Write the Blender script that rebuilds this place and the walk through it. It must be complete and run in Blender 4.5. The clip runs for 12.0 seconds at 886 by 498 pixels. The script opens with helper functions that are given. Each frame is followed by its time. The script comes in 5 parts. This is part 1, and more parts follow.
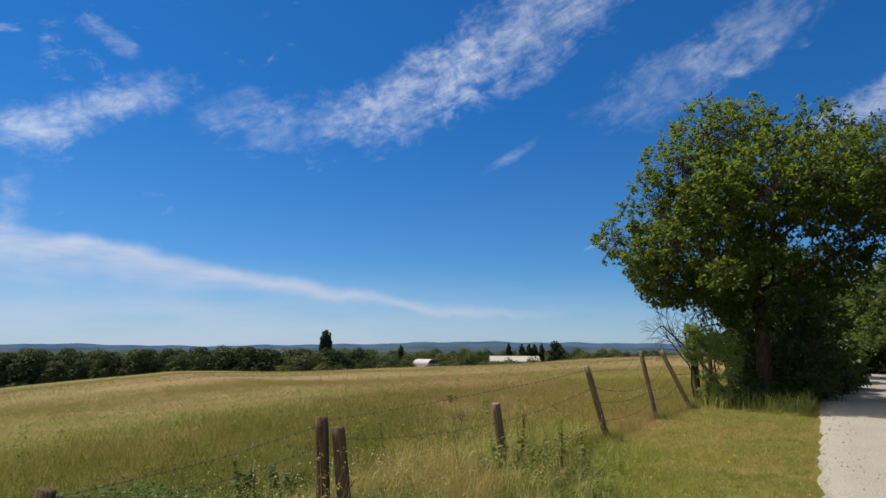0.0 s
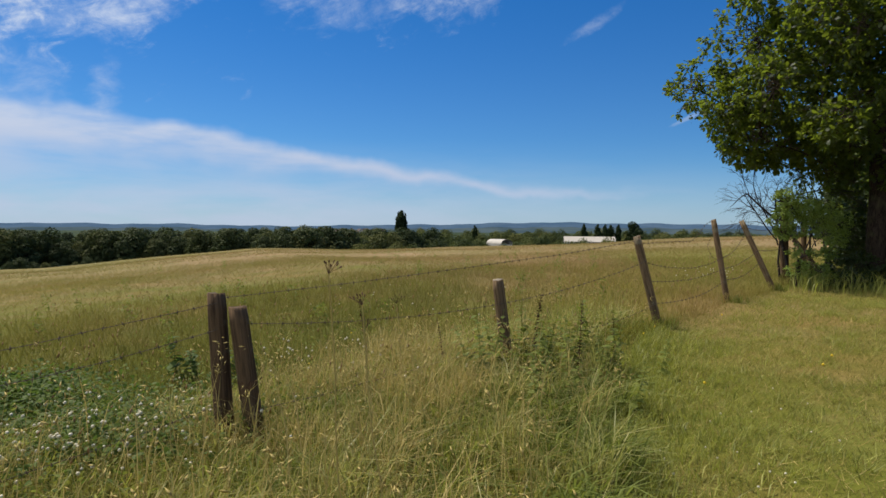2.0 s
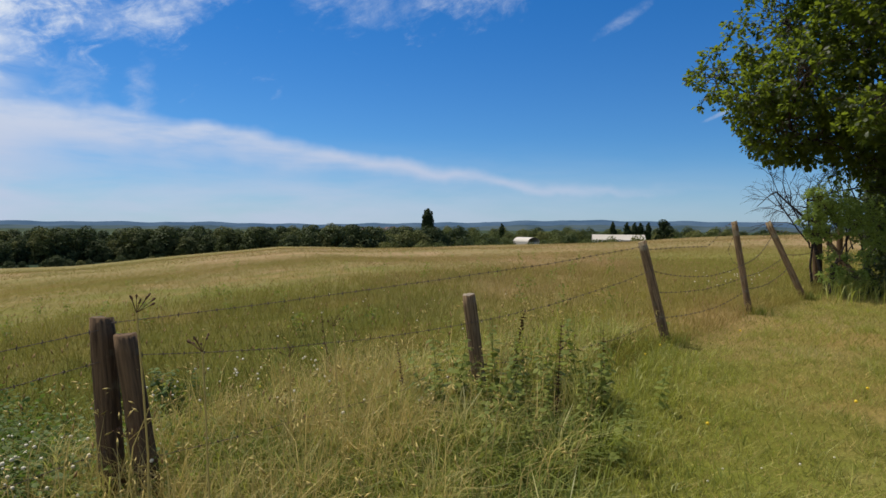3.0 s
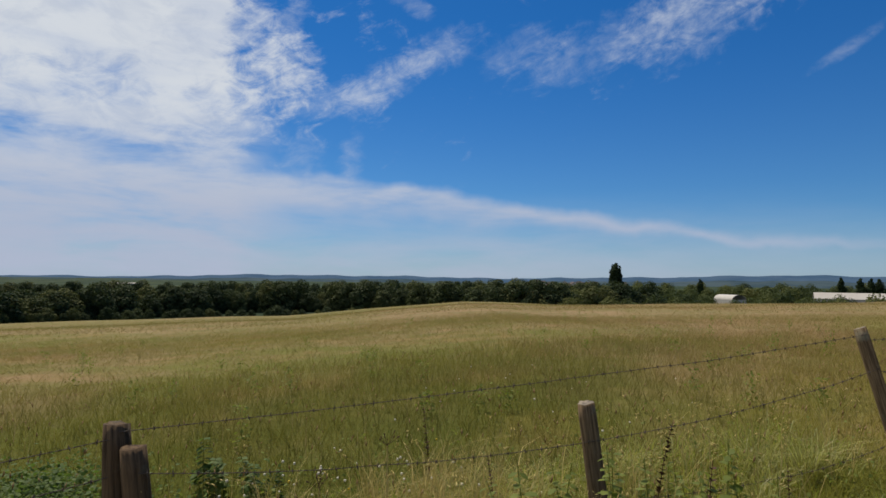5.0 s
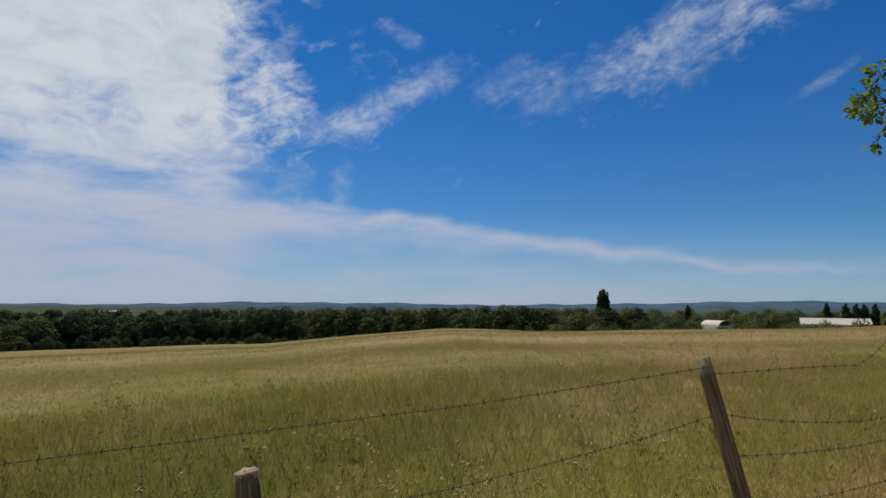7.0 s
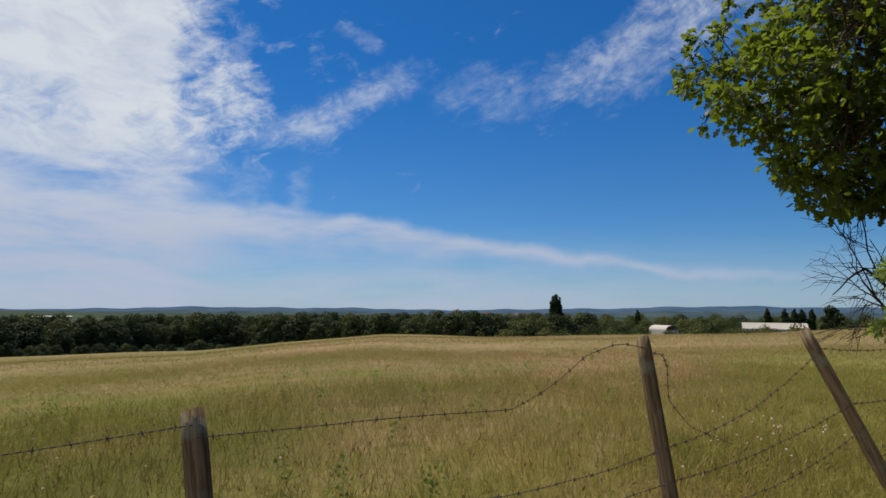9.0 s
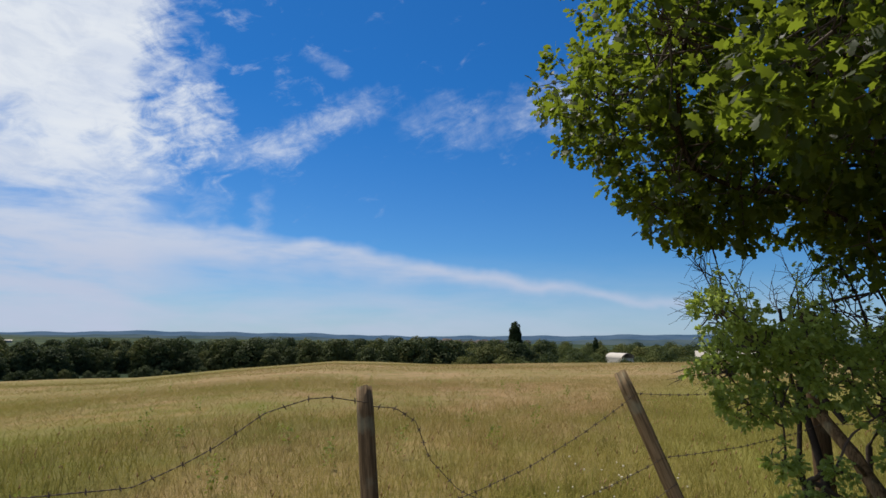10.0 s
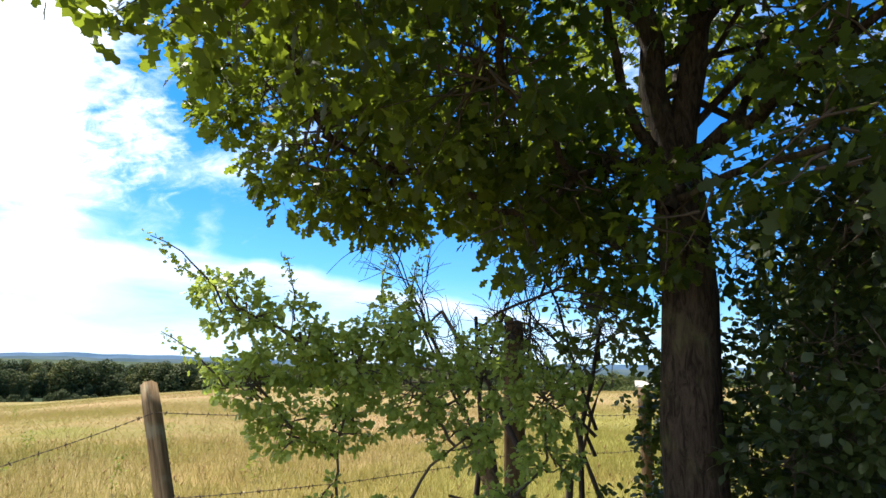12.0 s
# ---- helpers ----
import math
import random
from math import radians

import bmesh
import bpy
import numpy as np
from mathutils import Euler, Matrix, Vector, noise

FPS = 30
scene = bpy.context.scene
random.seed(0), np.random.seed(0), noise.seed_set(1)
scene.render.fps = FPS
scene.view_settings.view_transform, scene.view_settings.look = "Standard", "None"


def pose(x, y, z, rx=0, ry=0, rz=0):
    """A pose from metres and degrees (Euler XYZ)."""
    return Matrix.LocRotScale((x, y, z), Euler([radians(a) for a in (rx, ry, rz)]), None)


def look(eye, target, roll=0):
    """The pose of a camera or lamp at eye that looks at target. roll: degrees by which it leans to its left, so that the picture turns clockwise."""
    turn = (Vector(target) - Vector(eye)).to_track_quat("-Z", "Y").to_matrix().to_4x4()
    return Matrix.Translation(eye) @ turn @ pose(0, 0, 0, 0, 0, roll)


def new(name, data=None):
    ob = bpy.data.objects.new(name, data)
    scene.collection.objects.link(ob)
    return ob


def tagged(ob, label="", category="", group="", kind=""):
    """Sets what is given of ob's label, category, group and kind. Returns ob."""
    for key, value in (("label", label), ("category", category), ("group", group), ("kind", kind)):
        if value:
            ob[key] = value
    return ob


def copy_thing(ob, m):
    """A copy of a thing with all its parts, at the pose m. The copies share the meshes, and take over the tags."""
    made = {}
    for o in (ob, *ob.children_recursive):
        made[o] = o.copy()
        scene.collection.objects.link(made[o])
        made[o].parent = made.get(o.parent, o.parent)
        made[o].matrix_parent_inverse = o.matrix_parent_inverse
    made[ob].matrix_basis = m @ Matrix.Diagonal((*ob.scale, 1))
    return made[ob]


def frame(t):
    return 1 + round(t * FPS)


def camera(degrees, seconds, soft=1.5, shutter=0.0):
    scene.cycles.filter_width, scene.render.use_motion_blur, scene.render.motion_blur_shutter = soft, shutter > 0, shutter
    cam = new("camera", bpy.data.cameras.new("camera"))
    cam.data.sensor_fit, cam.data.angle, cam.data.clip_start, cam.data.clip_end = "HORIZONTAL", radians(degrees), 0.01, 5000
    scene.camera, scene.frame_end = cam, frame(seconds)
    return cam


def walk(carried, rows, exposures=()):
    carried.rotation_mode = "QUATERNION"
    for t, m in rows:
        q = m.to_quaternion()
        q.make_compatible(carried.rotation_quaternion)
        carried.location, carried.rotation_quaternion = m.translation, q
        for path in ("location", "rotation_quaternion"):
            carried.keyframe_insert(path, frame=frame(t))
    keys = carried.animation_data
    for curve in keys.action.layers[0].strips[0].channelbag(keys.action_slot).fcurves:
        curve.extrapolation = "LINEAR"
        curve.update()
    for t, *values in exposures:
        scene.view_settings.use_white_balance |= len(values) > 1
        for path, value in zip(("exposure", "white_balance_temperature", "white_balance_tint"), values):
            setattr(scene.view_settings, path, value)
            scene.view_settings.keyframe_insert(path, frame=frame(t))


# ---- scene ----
cam = camera(74.7, 12.0)
PATH = [
    (0, (0.396, -1.368, 1.388), (0.374, 0.604, 1.727), 0.2),
    (0.5, (0.539, -0.787, 1.301), (0.437, 1.199, 1.506), 0.5),
    (1, (0.844, -0.216, 1.231), (0.689, 1.776, 1.31), 0.5),
    (1.5, (1.068, 0.298, 1.17), (0.85, 2.286, 1.14), 0.3),
    (2, (1.267, 0.761, 1.179), (0.99, 2.741, 1.11), 0.4),
    (2.5, (1.515, 1.203, 1.214), (1.199, 3.176, 1.13), 0.3),
    (4.5, (1.96, 2.51, 1.426), (1.198, 4.358, 1.464), 0.8),
    (5, (2.036, 2.71, 1.473), (1.072, 4.459, 1.578), 0.7),
    (5.5, (2.276, 3.03, 1.476), (1.197, 4.706, 1.634), 0.4),
    (6, (2.471, 3.48, 1.443), (1.381, 5.147, 1.625), 0.3),
    (6.5, (2.755, 3.977, 1.455), (1.74, 5.69, 1.64), 0.4),
    (7, (3.066, 4.539, 1.431), (2.134, 6.297, 1.628), 0.5),
    (8.8, (4.424, 6.849, 1.451), (3.6, 8.658, 1.669), 0.4),
    (9, (4.657, 7.063, 1.503), (3.853, 8.881, 1.718), 0.5),
    (9.5, (5.153, 7.677, 1.564), (4.431, 9.523, 1.826), 0.8),
    (10, (5.71, 8.147, 1.606), (5.027, 10.002, 1.911), 0.9),
    (10.5, (6.243, 8.62, 1.622), (5.606, 10.481, 1.983), 1.0),
    (11, (6.816, 8.996, 1.601), (6.193, 10.855, 1.995), 1.3),
    (11.5, (7.439, 9.422, 1.548), (6.859, 11.288, 1.976), 2.3),
    (12, (7.939, 9.911, 1.526), (7.414, 11.8, 1.924), 1.7),
]
# the sun stands high, ahead and to the left of the walk
SUN_AZ, SUN_EL = -60.0, 61.0
walk(cam, [(t, look(eye, target, roll)) for t, eye, target, roll in PATH],
     [(0, -0.02), (2.0, -0.03), (2.7, -0.03), (4.5, -0.2), (5.5, -0.4), (7.0, -0.4), (9.5, -0.2), (10.5, 0.03), (11.0, 0.18), (11.5, 0.58), (12, 1.22)])


# ---------------------------------------------------------------- node helpers
class Nodes:
    def __init__(self, tree):
        self.tree = tree
        tree.nodes.clear()

    def add(self, kind, **sockets):
        node = self.tree.nodes.new(kind)
        for key, value in sockets.items():
            self.put(node.inputs[key.replace("_", " ")], value)
        return node

    def put(self, socket, value):
        if isinstance(value, bpy.types.NodeSocket):
            self.tree.links.new(value, socket)
        else:
            socket.default_value = value

    def math(self, op, a, b=0.0, c=0.0, clamp=False):
        node = self.tree.nodes.new("ShaderNodeMath")
        node.operation, node.use_clamp = op, clamp
        for socket, value in zip(node.inputs, (a, b, c)):
            self.put(socket, value)
        return node.outputs[0]

    def smooth(self, x, lo, hi):
        node = self.tree.nodes.new("ShaderNodeMapRange")
        node.interpolation_type = "SMOOTHSTEP"
        for key, value in (("Value", x), ("From Min", lo), ("From Max", hi)):
            self.put(node.inputs[key], value)
        return node.outputs["Result"]

    def mix(self, f, a, b):
        node = self.tree.nodes.new("ShaderNodeMix")
        node.data_type = "RGBA"
        for i, value in ((0, f), (6, a), (7, b)):
            if not isinstance(value, bpy.types.NodeSocket) and i > 0 and len(value) == 3:
                value = (*value, 1)
            self.put(node.inputs[i], value)
        return node.outputs[2]

    def noise(self, vector, scale, detail=3.0, rough=0.55, distort=0.0):
        node = self.add("ShaderNodeTexNoise", Vector=vector, Scale=scale, Detail=detail, Roughness=rough, Distortion=distort)
        return node.outputs[0]

    def scaled(self, vector, xyz):
        node = self.tree.nodes.new("ShaderNodeVectorMath")
        node.operation = "MULTIPLY"
        self.put(node.inputs[0], vector)
        node.inputs[1].default_value = xyz
        return node.outputs[0]


# ---------------------------------------------------------------- world and sun
def build_world():
    world = bpy.data.worlds.new("sky")
    scene.world = world
    world.use_nodes = True
    n = Nodes(world.node_tree)
    sky = n.add("ShaderNodeTexSky")
    sky.sky_type, sky.sun_disc = "NISHITA", False
    sky.sun_elevation, sky.sun_rotation = radians(SUN_EL), radians(SUN_AZ)
    sky.altitude, sky.air_density, sky.dust_density, sky.ozone_density = 300, 1.0, 0.25, 4.0
    way = n.add("ShaderNodeTexCoord").outputs["Generated"]
    xyz = n.add("ShaderNodeSeparateXYZ", Vector=way).outputs
    az = n.math("MULTIPLY", n.math("ARCTAN2", xyz[0], xyz[1]), 57.2958)
    el = n.math("MULTIPLY", n.math("ARCSINE", xyz[2]), 57.2958)
    flat = n.add("ShaderNodeCombineXYZ", X=az, Y=el).outputs[0]
    fluff = n.noise(n.scaled(flat, (1, 1.5, 1)), 0.32, 8, 0.62, 0.6)
    streak = n.noise(n.scaled(flat, (0.22, 1.1, 1)), 0.42, 5, 0.55, 0.25)
    wide = n.noise(flat, 0.11, 4, 0.5)
    slant = n.add("ShaderNodeVectorRotate", Vector=flat, Angle=radians(-24)).outputs[0]
    ripple = n.noise(n.scaled(slant, (1.0, 1.3, 1)), 1.1, 5, 0.65, 0.5)
    comb = n.noise(n.scaled(slant, (0.45, 1.5, 1)), 0.42, 9, 0.66, 0.9)

    def table(points):
        node = n.tree.nodes.new("ShaderNodeFloatCurve")
        curve = node.mapping.curves[0]
        for i, (a, b) in enumerate(points):
            at = ((a + 90) / 180, b / 40)
            if i < 2:
                curve.points[i].location = at
            else:
                curve.points.new(*at)
        node.mapping.update()
        n.put(node.inputs["Value"], n.math("DIVIDE", n.math("ADD", az, 90.0), 180.0))
        return n.math("MULTIPLY", node.outputs[0], 40.0)

    # the long band of cirrus that sinks to the right
    line = table([(-90, 11), (90, 3.0), (-63, 9.6), (-46, 9.9), (-40, 9.6), (-31, 9.0), (-21, 7.6), (-11, 5.5), (-3, 4.5), (9, 3.9)])
    depth = table([(-90, 9), (90, 0.6), (-60, 7.0), (-40, 4.2), (-21, 2.0), (-11, 1.2), (9, 0.6)])
    top = n.math("ADD", line, n.math("MULTIPLY", n.math("SUBTRACT", wide, 0.5), 4.0))
    under = n.math("SUBTRACT", top, el)
    rise = n.smooth(under, -0.5, 0.9)
    fall = n.math("SUBTRACT", 1.0, n.smooth(n.math("DIVIDE", under, depth), 0.35, 1.5))
    band = n.math("MULTIPLY", n.math("MULTIPLY", rise, fall), n.smooth(streak, 0.05, 0.65))
    ends = n.math("SUBTRACT", 1.0, n.smooth(az, 2.0, 18.0))
    band = n.math("MULTIPLY", n.math("MULTIPLY", band, ends), 0.92)
    # pale veil towards the horizon
    veil = n.math("MULTIPLY", n.math("SUBTRACT", 1.0, n.smooth(el, 1.0, 9.0)), n.smooth(streak, 0.1, 0.8))
    veil = n.math("MULTIPLY", n.math("MULTIPLY", veil, n.math("SUBTRACT", 1.0, n.smooth(az, -30.0, 30.0))), 0.75)
    low = n.math("MULTIPLY", n.math("SUBTRACT", 1.0, n.smooth(el, 0.0, 7.0)), 0.4)
    # the great white mass to the left
    edge = table([(-90, 40), (90, 0), (-63, 40), (-55, 26), (-50, 13), (-46, 4), (-42, 0)])
    ragged = n.math("ADD", n.math("MULTIPLY", n.math("SUBTRACT", fluff, 0.5), 22.0), n.math("MULTIPLY", n.math("SUBTRACT", comb, 0.5), 14.0))
    inside = n.math("ADD", edge, ragged)
    mass = n.math("MULTIPLY", n.smooth(inside, 0.0, 15.0), n.smooth(n.math("ADD", el, n.math("MULTIPLY", ragged, 0.5)), 9.5, 18.5))
    mass = n.math("MULTIPLY", mass, n.math("ADD", 0.86, n.math("MULTIPLY", n.smooth(streak, 0.3, 0.6), 0.14)))
    wisps = n.math("MULTIPLY", n.math("MULTIPLY", n.smooth(edge, 0.0, 12.0), n.smooth(streak, 0.2, 0.65)), 0.85)
    wisps = n.math("MULTIPLY", wisps, n.math("SUBTRACT", 1.0, n.smooth(el, 14.0, 18.0)))
    masks = [band, veil, low, mass, wisps]

    torn = n.math("ADD", n.math("MULTIPLY", n.math("SUBTRACT", fluff, 0.52), 6.0), n.math("ADD", n.math("MULTIPLY", n.math("SUBTRACT", comb, 0.5), 4.0), n.math("MULTIPLY", n.math("SUBTRACT", ripple, 0.5), 2.2)))

    def blob(a, e, wide_by, high_by, turn, gain, hi=2.2):
        c, s = math.cos(radians(turn)), math.sin(radians(turn))
        da, de = n.math("SUBTRACT", az, a), n.math("SUBTRACT", el, e)
        u = n.math("DIVIDE", n.math("ADD", n.math("MULTIPLY", da, c), n.math("MULTIPLY", de, s)), wide_by)
        v = n.math("DIVIDE", n.math("SUBTRACT", n.math("MULTIPLY", de, c), n.math("MULTIPLY", da, s)), high_by)
        r = n.math("ADD", n.math("MULTIPLY", u, u), n.math("MULTIPLY", v, v))
        thick = n.math("ADD", n.math("SUBTRACT", 1.0, n.math("MULTIPLY", r, 0.75)), n.math("MULTIPLY", torn, 0.55))
        masks.append(n.math("MULTIPLY", n.smooth(thick, -0.5, hi * 1.15), gain))

    blob(-45.0, 18.8, 3.6, 3.0, 30, 0.9, 1.6)
    blob(-44.4, 23.4, 2.6, 1.2, 50, 0.6)
    blob(-40.5, 16.8, 6.0, 1.4, 10, 0.5)
    blob(-35.5, 18.4, 5.0, 1.7, 30, 0.5)
    blob(-30.0, 21.6, 4.4, 1.6, 22, 0.46)
    blob(-32.5, 25.8, 2.2, 0.8, -20, 0.35)
    blob(-21.5, 21.5, 3.6, 1.8, 20, 0.26)
    blob(-13.0, 21.6, 8.5, 2.2, 12, 0.34)
    blob(-3.0, 24.8, 9.0, 3.2, 26, 0.55)
    blob(8.0, 30.0, 11.0, 3.6, 26, 0.55)
    blob(22.0, 24.0, 7.0, 2.4, 15, 0.3)
    blob(30.0, 27.0, 6.0, 2.4, 25, 0.3)
    blob(38.0, 19.4, 7.0, 1.3, 20, 0.7)
    blob(-38.0, 11.6, 1.2, 2.6, -8, 0.42, 2.6)
    blob(-43.0, 11.2, 2.2, 2.6, 10, 0.42, 2.6)
    blob(6.6, 18.9, 2.6, 0.5, 28, 0.3)
    blob(14.6, 10.0, 1.3, 0.2, 24, 0.3, 1.0)
    clear = 1.0
    for m in masks:
        clear = n.math("MULTIPLY", clear, n.math("SUBTRACT", 1.0, n.math("MINIMUM", m, 1.0)))
    cover = n.math("SUBTRACT", 1.0, clear, clamp=True)
    white = n.mix(n.smooth(el, 4.0, 17.0), (5.3, 5.95, 7.6), (8.0, 8.5, 9.2))
    white = n.mix(n.math("MULTIPLY", n.math("SUBTRACT", 1.0, n.smooth(fluff, 0.3, 0.6)), 0.45), white, (5.4, 6.2, 7.8))
    deep = n.tree.nodes.new("ShaderNodeVectorMath")
    deep.operation = "MULTIPLY"
    n.put(deep.inputs[0], sky.outputs[0])
    n.put(deep.inputs[1], n.mix(n.smooth(el, 0.0, 26.0), (0.40, 0.71, 0.99), (0.142, 0.605, 1.04)))
    deep = deep.outputs[0]
    colour = n.mix(cover, deep, white)
    back = n.add("ShaderNodeBackground", Color=colour, Strength=0.1)
    n.put(n.add("ShaderNodeOutputWorld").inputs[0], back.outputs[0])


build_world()
sun = new("sun", bpy.data.lights.new("sun", "SUN"))
sun.data.energy, sun.data.angle, sun.data.color = 4.3, radians(0.53), (1.0, 0.94, 0.83)
to_sun = Vector((math.sin(radians(SUN_AZ)) * math.cos(radians(SUN_EL)), math.cos(radians(SUN_AZ)) * math.cos(radians(SUN_EL)), math.sin(radians(SUN_EL))))
sun.matrix_world = look(to_sun * 100, (0, 0, 0))


# ---------------------------------------------------------------- materials
def material(name):
    m = bpy.data.materials.new(name)
    m.use_nodes = True
    n = Nodes(m.node_tree)
    out = n.add("ShaderNodeOutputMaterial")
    return m, n, out


def finish(n, out, colour, rough, bump=None, depth=0.0, spec=0.3, glow=None):
    p = n.add("ShaderNodeBsdfPrincipled", Roughness=rough)
    n.put(p.inputs["Base Color"], colour)
    p.inputs["Specular IOR Level"].default_value = spec
    if bump is not None:
        n.put(p.inputs["Normal"], n.add("ShaderNodeBump", Height=bump, Strength=1.0, Distance=depth).outputs[0])
    n.put(out.inputs[0], p.outputs[0])
    return p


def leafy(name, dark, light, through_colour, share=0.35, rough=0.5, patch=None, spec=0.35, own=0.65, blend=0.6):
    """A thin green surface: some light goes through; hue changes leaf by leaf and patch by patch."""
    m, n, out = material(name)
    rnd = n.add("ShaderNodeNewGeometry").outputs["Random Per Island"]
    place = n.add("ShaderNodeNewGeometry").outputs["Position"]
    blot = n.noise(place, 1.1, 2)
    f = n.math("ADD", n.math("MULTIPLY", rnd, own), n.math("MULTIPLY", blot, 1.1 - own), clamp=True)
    colour = n.mix(f, dark, light)
    if patch:
        colour = patch(n, place, rnd, colour)
    p = n.add("ShaderNodeBsdfPrincipled", Roughness=rough)
    p.inputs["Specular IOR Level"].default_value = spec
    n.put(p.inputs["Base Color"], colour)
    t = n.add("ShaderNodeBsdfTranslucent")
    n.put(t.inputs[0], n.mix(blend, colour, through_colour))
    mixed = n.add("ShaderNodeMixShader")
    mixed.inputs[0].default_value = share
    n.put(mixed.inputs[1], p.outputs[0])
    n.put(mixed.inputs[2], t.outputs[0])
    n.put(out.inputs[0], mixed.outputs[0])
    return m


def meadow_tint(n, place, rnd, colour):
    """Patches of pinkish seed heads and of straw over the green, as they grow in the field; darkened at near left."""
    xyz = n.add("ShaderNodeSeparateXYZ", Vector=place).outputs
    big = n.noise(place, 0.055, 4, 0.6)
    small = n.noise(place, 0.6, 3, 0.6)
    far = n.smooth(n.math("ADD", xyz[1], n.math("MULTIPLY", big, 30.0)), 20.0, 52.0)
    ripe = far
    far = n.math("MULTIPLY", far, n.math("ADD", 0.3, n.math("MULTIPLY", n.smooth(xyz[0], -50.0, -8.0), 0.7)))
    green = n.math("MULTIPLY", n.smooth(n.noise(place, 0.16, 3, 0.6), 0.43, 0.61), n.math("SUBTRACT", 1.0, n.math("MULTIPLY", far, 0.7)))
    colour = n.mix(n.math("MULTIPLY", green, 0.85), colour, (0.128, 0.138, 0.016))
    rust = n.noise(n.scaled(place, (1, 1, 0.3)), 0.33, 4, 0.65, 0.4)
    colour = n.mix(n.math("MULTIPLY", n.smooth(rust, 0.50, 0.64), 0.65), colour, (0.285, 0.185, 0.062))
    colour = n.mix(n.math("MULTIPLY", n.math("SUBTRACT", 1.0, n.smooth(rust, 0.36, 0.50)), 0.75), colour, (0.138, 0.152, 0.018))
    pink = n.math("MULTIPLY", n.math("ADD", n.math("MULTIPLY", far, 0.8), n.math("MULTIPLY", n.smooth(big, 0.46, 0.60), 0.8)), n.smooth(small, 0.2, 0.75), clamp=True)
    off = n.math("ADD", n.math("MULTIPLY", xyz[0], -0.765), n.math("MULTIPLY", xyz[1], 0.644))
    verge_side = n.math("MULTIPLY", n.math("MULTIPLY", n.smooth(xyz[0], 3.5, 7.5), n.smooth(off, 3.3, 3.8)), n.math("SUBTRACT", 1.0, n.smooth(xyz[1], 24.0, 46.0)))
    # behind the fence at near left the colour is darkened to match brightness
    near_left = n.math("MULTIPLY", n.math("MULTIPLY", n.smooth(off, 3.3, 3.8), n.math("SUBTRACT", 1.0, n.smooth(off, 5.5, 18.0))), n.math("SUBTRACT", 1.0, n.smooth(xyz[0], -1.0, 2.5)))
    colour = n.mix(n.math("MULTIPLY", near_left, n.math("ADD", 0.4, n.math("MULTIPLY", n.smooth(small, 0.25, 0.6), 0.5))), colour, (0.080, 0.088, 0.011))
    pink = n.math("MULTIPLY", pink, n.math("SUBTRACT", 1.0, n.math("MULTIPLY", verge_side, 0.75)))
    colour = n.mix(n.math("MULTIPLY", ripe, 0.55), colour, (0.235, 0.195, 0.075))
    colour = n.mix(n.math("MULTIPLY", pink, 0.75), colour, (0.345, 0.222, 0.118))
    tawny = n.math("MULTIPLY", n.math("MULTIPLY", n.smooth(xyz[0], -1.5, 2.0), n.math("SUBTRACT", 1.0, n.smooth(xyz[0], 4.0, 8.0))), n.smooth(xyz[1], 7.0, 11.0))
    colour = n.mix(n.math("MULTIPLY", tawny, n.math("ADD", 0.05, n.math("MULTIPLY", n.smooth(small, 0.4, 0.7), 0.3))), colour, (0.40, 0.28, 0.13))
    colour = n.mix(n.math("MULTIPLY", verge_side, n.math("ADD", 0.3, n.math("MULTIPLY", n.smooth(small, 0.35, 0.65), 0.5))), colour, (0.27, 0.262, 0.062))
    straw = n.math("MULTIPLY", n.smooth(n.math("ADD", rnd, n.math("MULTIPLY", small, 0.5)), 0.78, 1.25), 0.16)
    return n.mix(straw, colour, (0.46, 0.36, 0.15))


def verge_tint(n, place, rnd, colour):
    """Worn strawy spots between greener cushions."""
    spot = n.noise(place, 4.0, 5, 0.7)
    colour = n.mix(n.math("MULTIPLY", n.smooth(spot, 0.48, 0.62), 0.8), colour, (0.40, 0.30, 0.11))
    return n.mix(n.math("MULTIPLY", n.math("SUBTRACT", 1.0, n.smooth(spot, 0.32, 0.46)), 0.6), colour, (0.09, 0.125, 0.02))


def tree_tint(n, place, rnd, colour):
    """Every tree has a green of its own."""
    own = n.add("ShaderNodeObjectInfo").outputs["Random"]
    colour = n.mix(n.math("MULTIPLY", n.smooth(own, 0.55, 0.95), 0.8), colour, (0.155, 0.150, 0.045))
    return n.mix(n.math("MULTIPLY", n.math("SUBTRACT", 1.0, n.smooth(own, 0.0, 0.4)), 0.8), colour, (0.022, 0.038, 0.016))


def earth_material():
    m, n, out = material("meadow_earth")
    place = n.add("ShaderNodeNewGeometry").outputs["Position"]
    fine = n.noise(n.scaled(place, (1, 1, 0.2)), 9.0, 5, 0.7)
    mid = n.noise(place, 0.9, 4, 0.6)
    colour = n.mix(n.smooth(fine, 0.3, 0.7), (0.11, 0.10, 0.019), (0.21, 0.175, 0.042))
    colour = n.mix(n.math("MULTIPLY", n.smooth(mid, 0.45, 0.7), 0.5), colour, (0.30, 0.235, 0.10))
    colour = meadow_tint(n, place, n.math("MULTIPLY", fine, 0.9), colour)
    down = n.math("SUBTRACT", 1.0, n.smooth(n.add("ShaderNodeSeparateXYZ", Vector=place).outputs[2], -11.0, -7.5))
    fields = n.noise(place, 0.012, 3, 0.6)
    colour = n.mix(down, colour, n.mix(n.smooth(fields, 0.5, 0.62), (0.026, 0.042, 0.018), (0.06, 0.075, 0.028)))
    finish(n, out, colour, 0.95, fine, 0.05, 0.1)
    return m


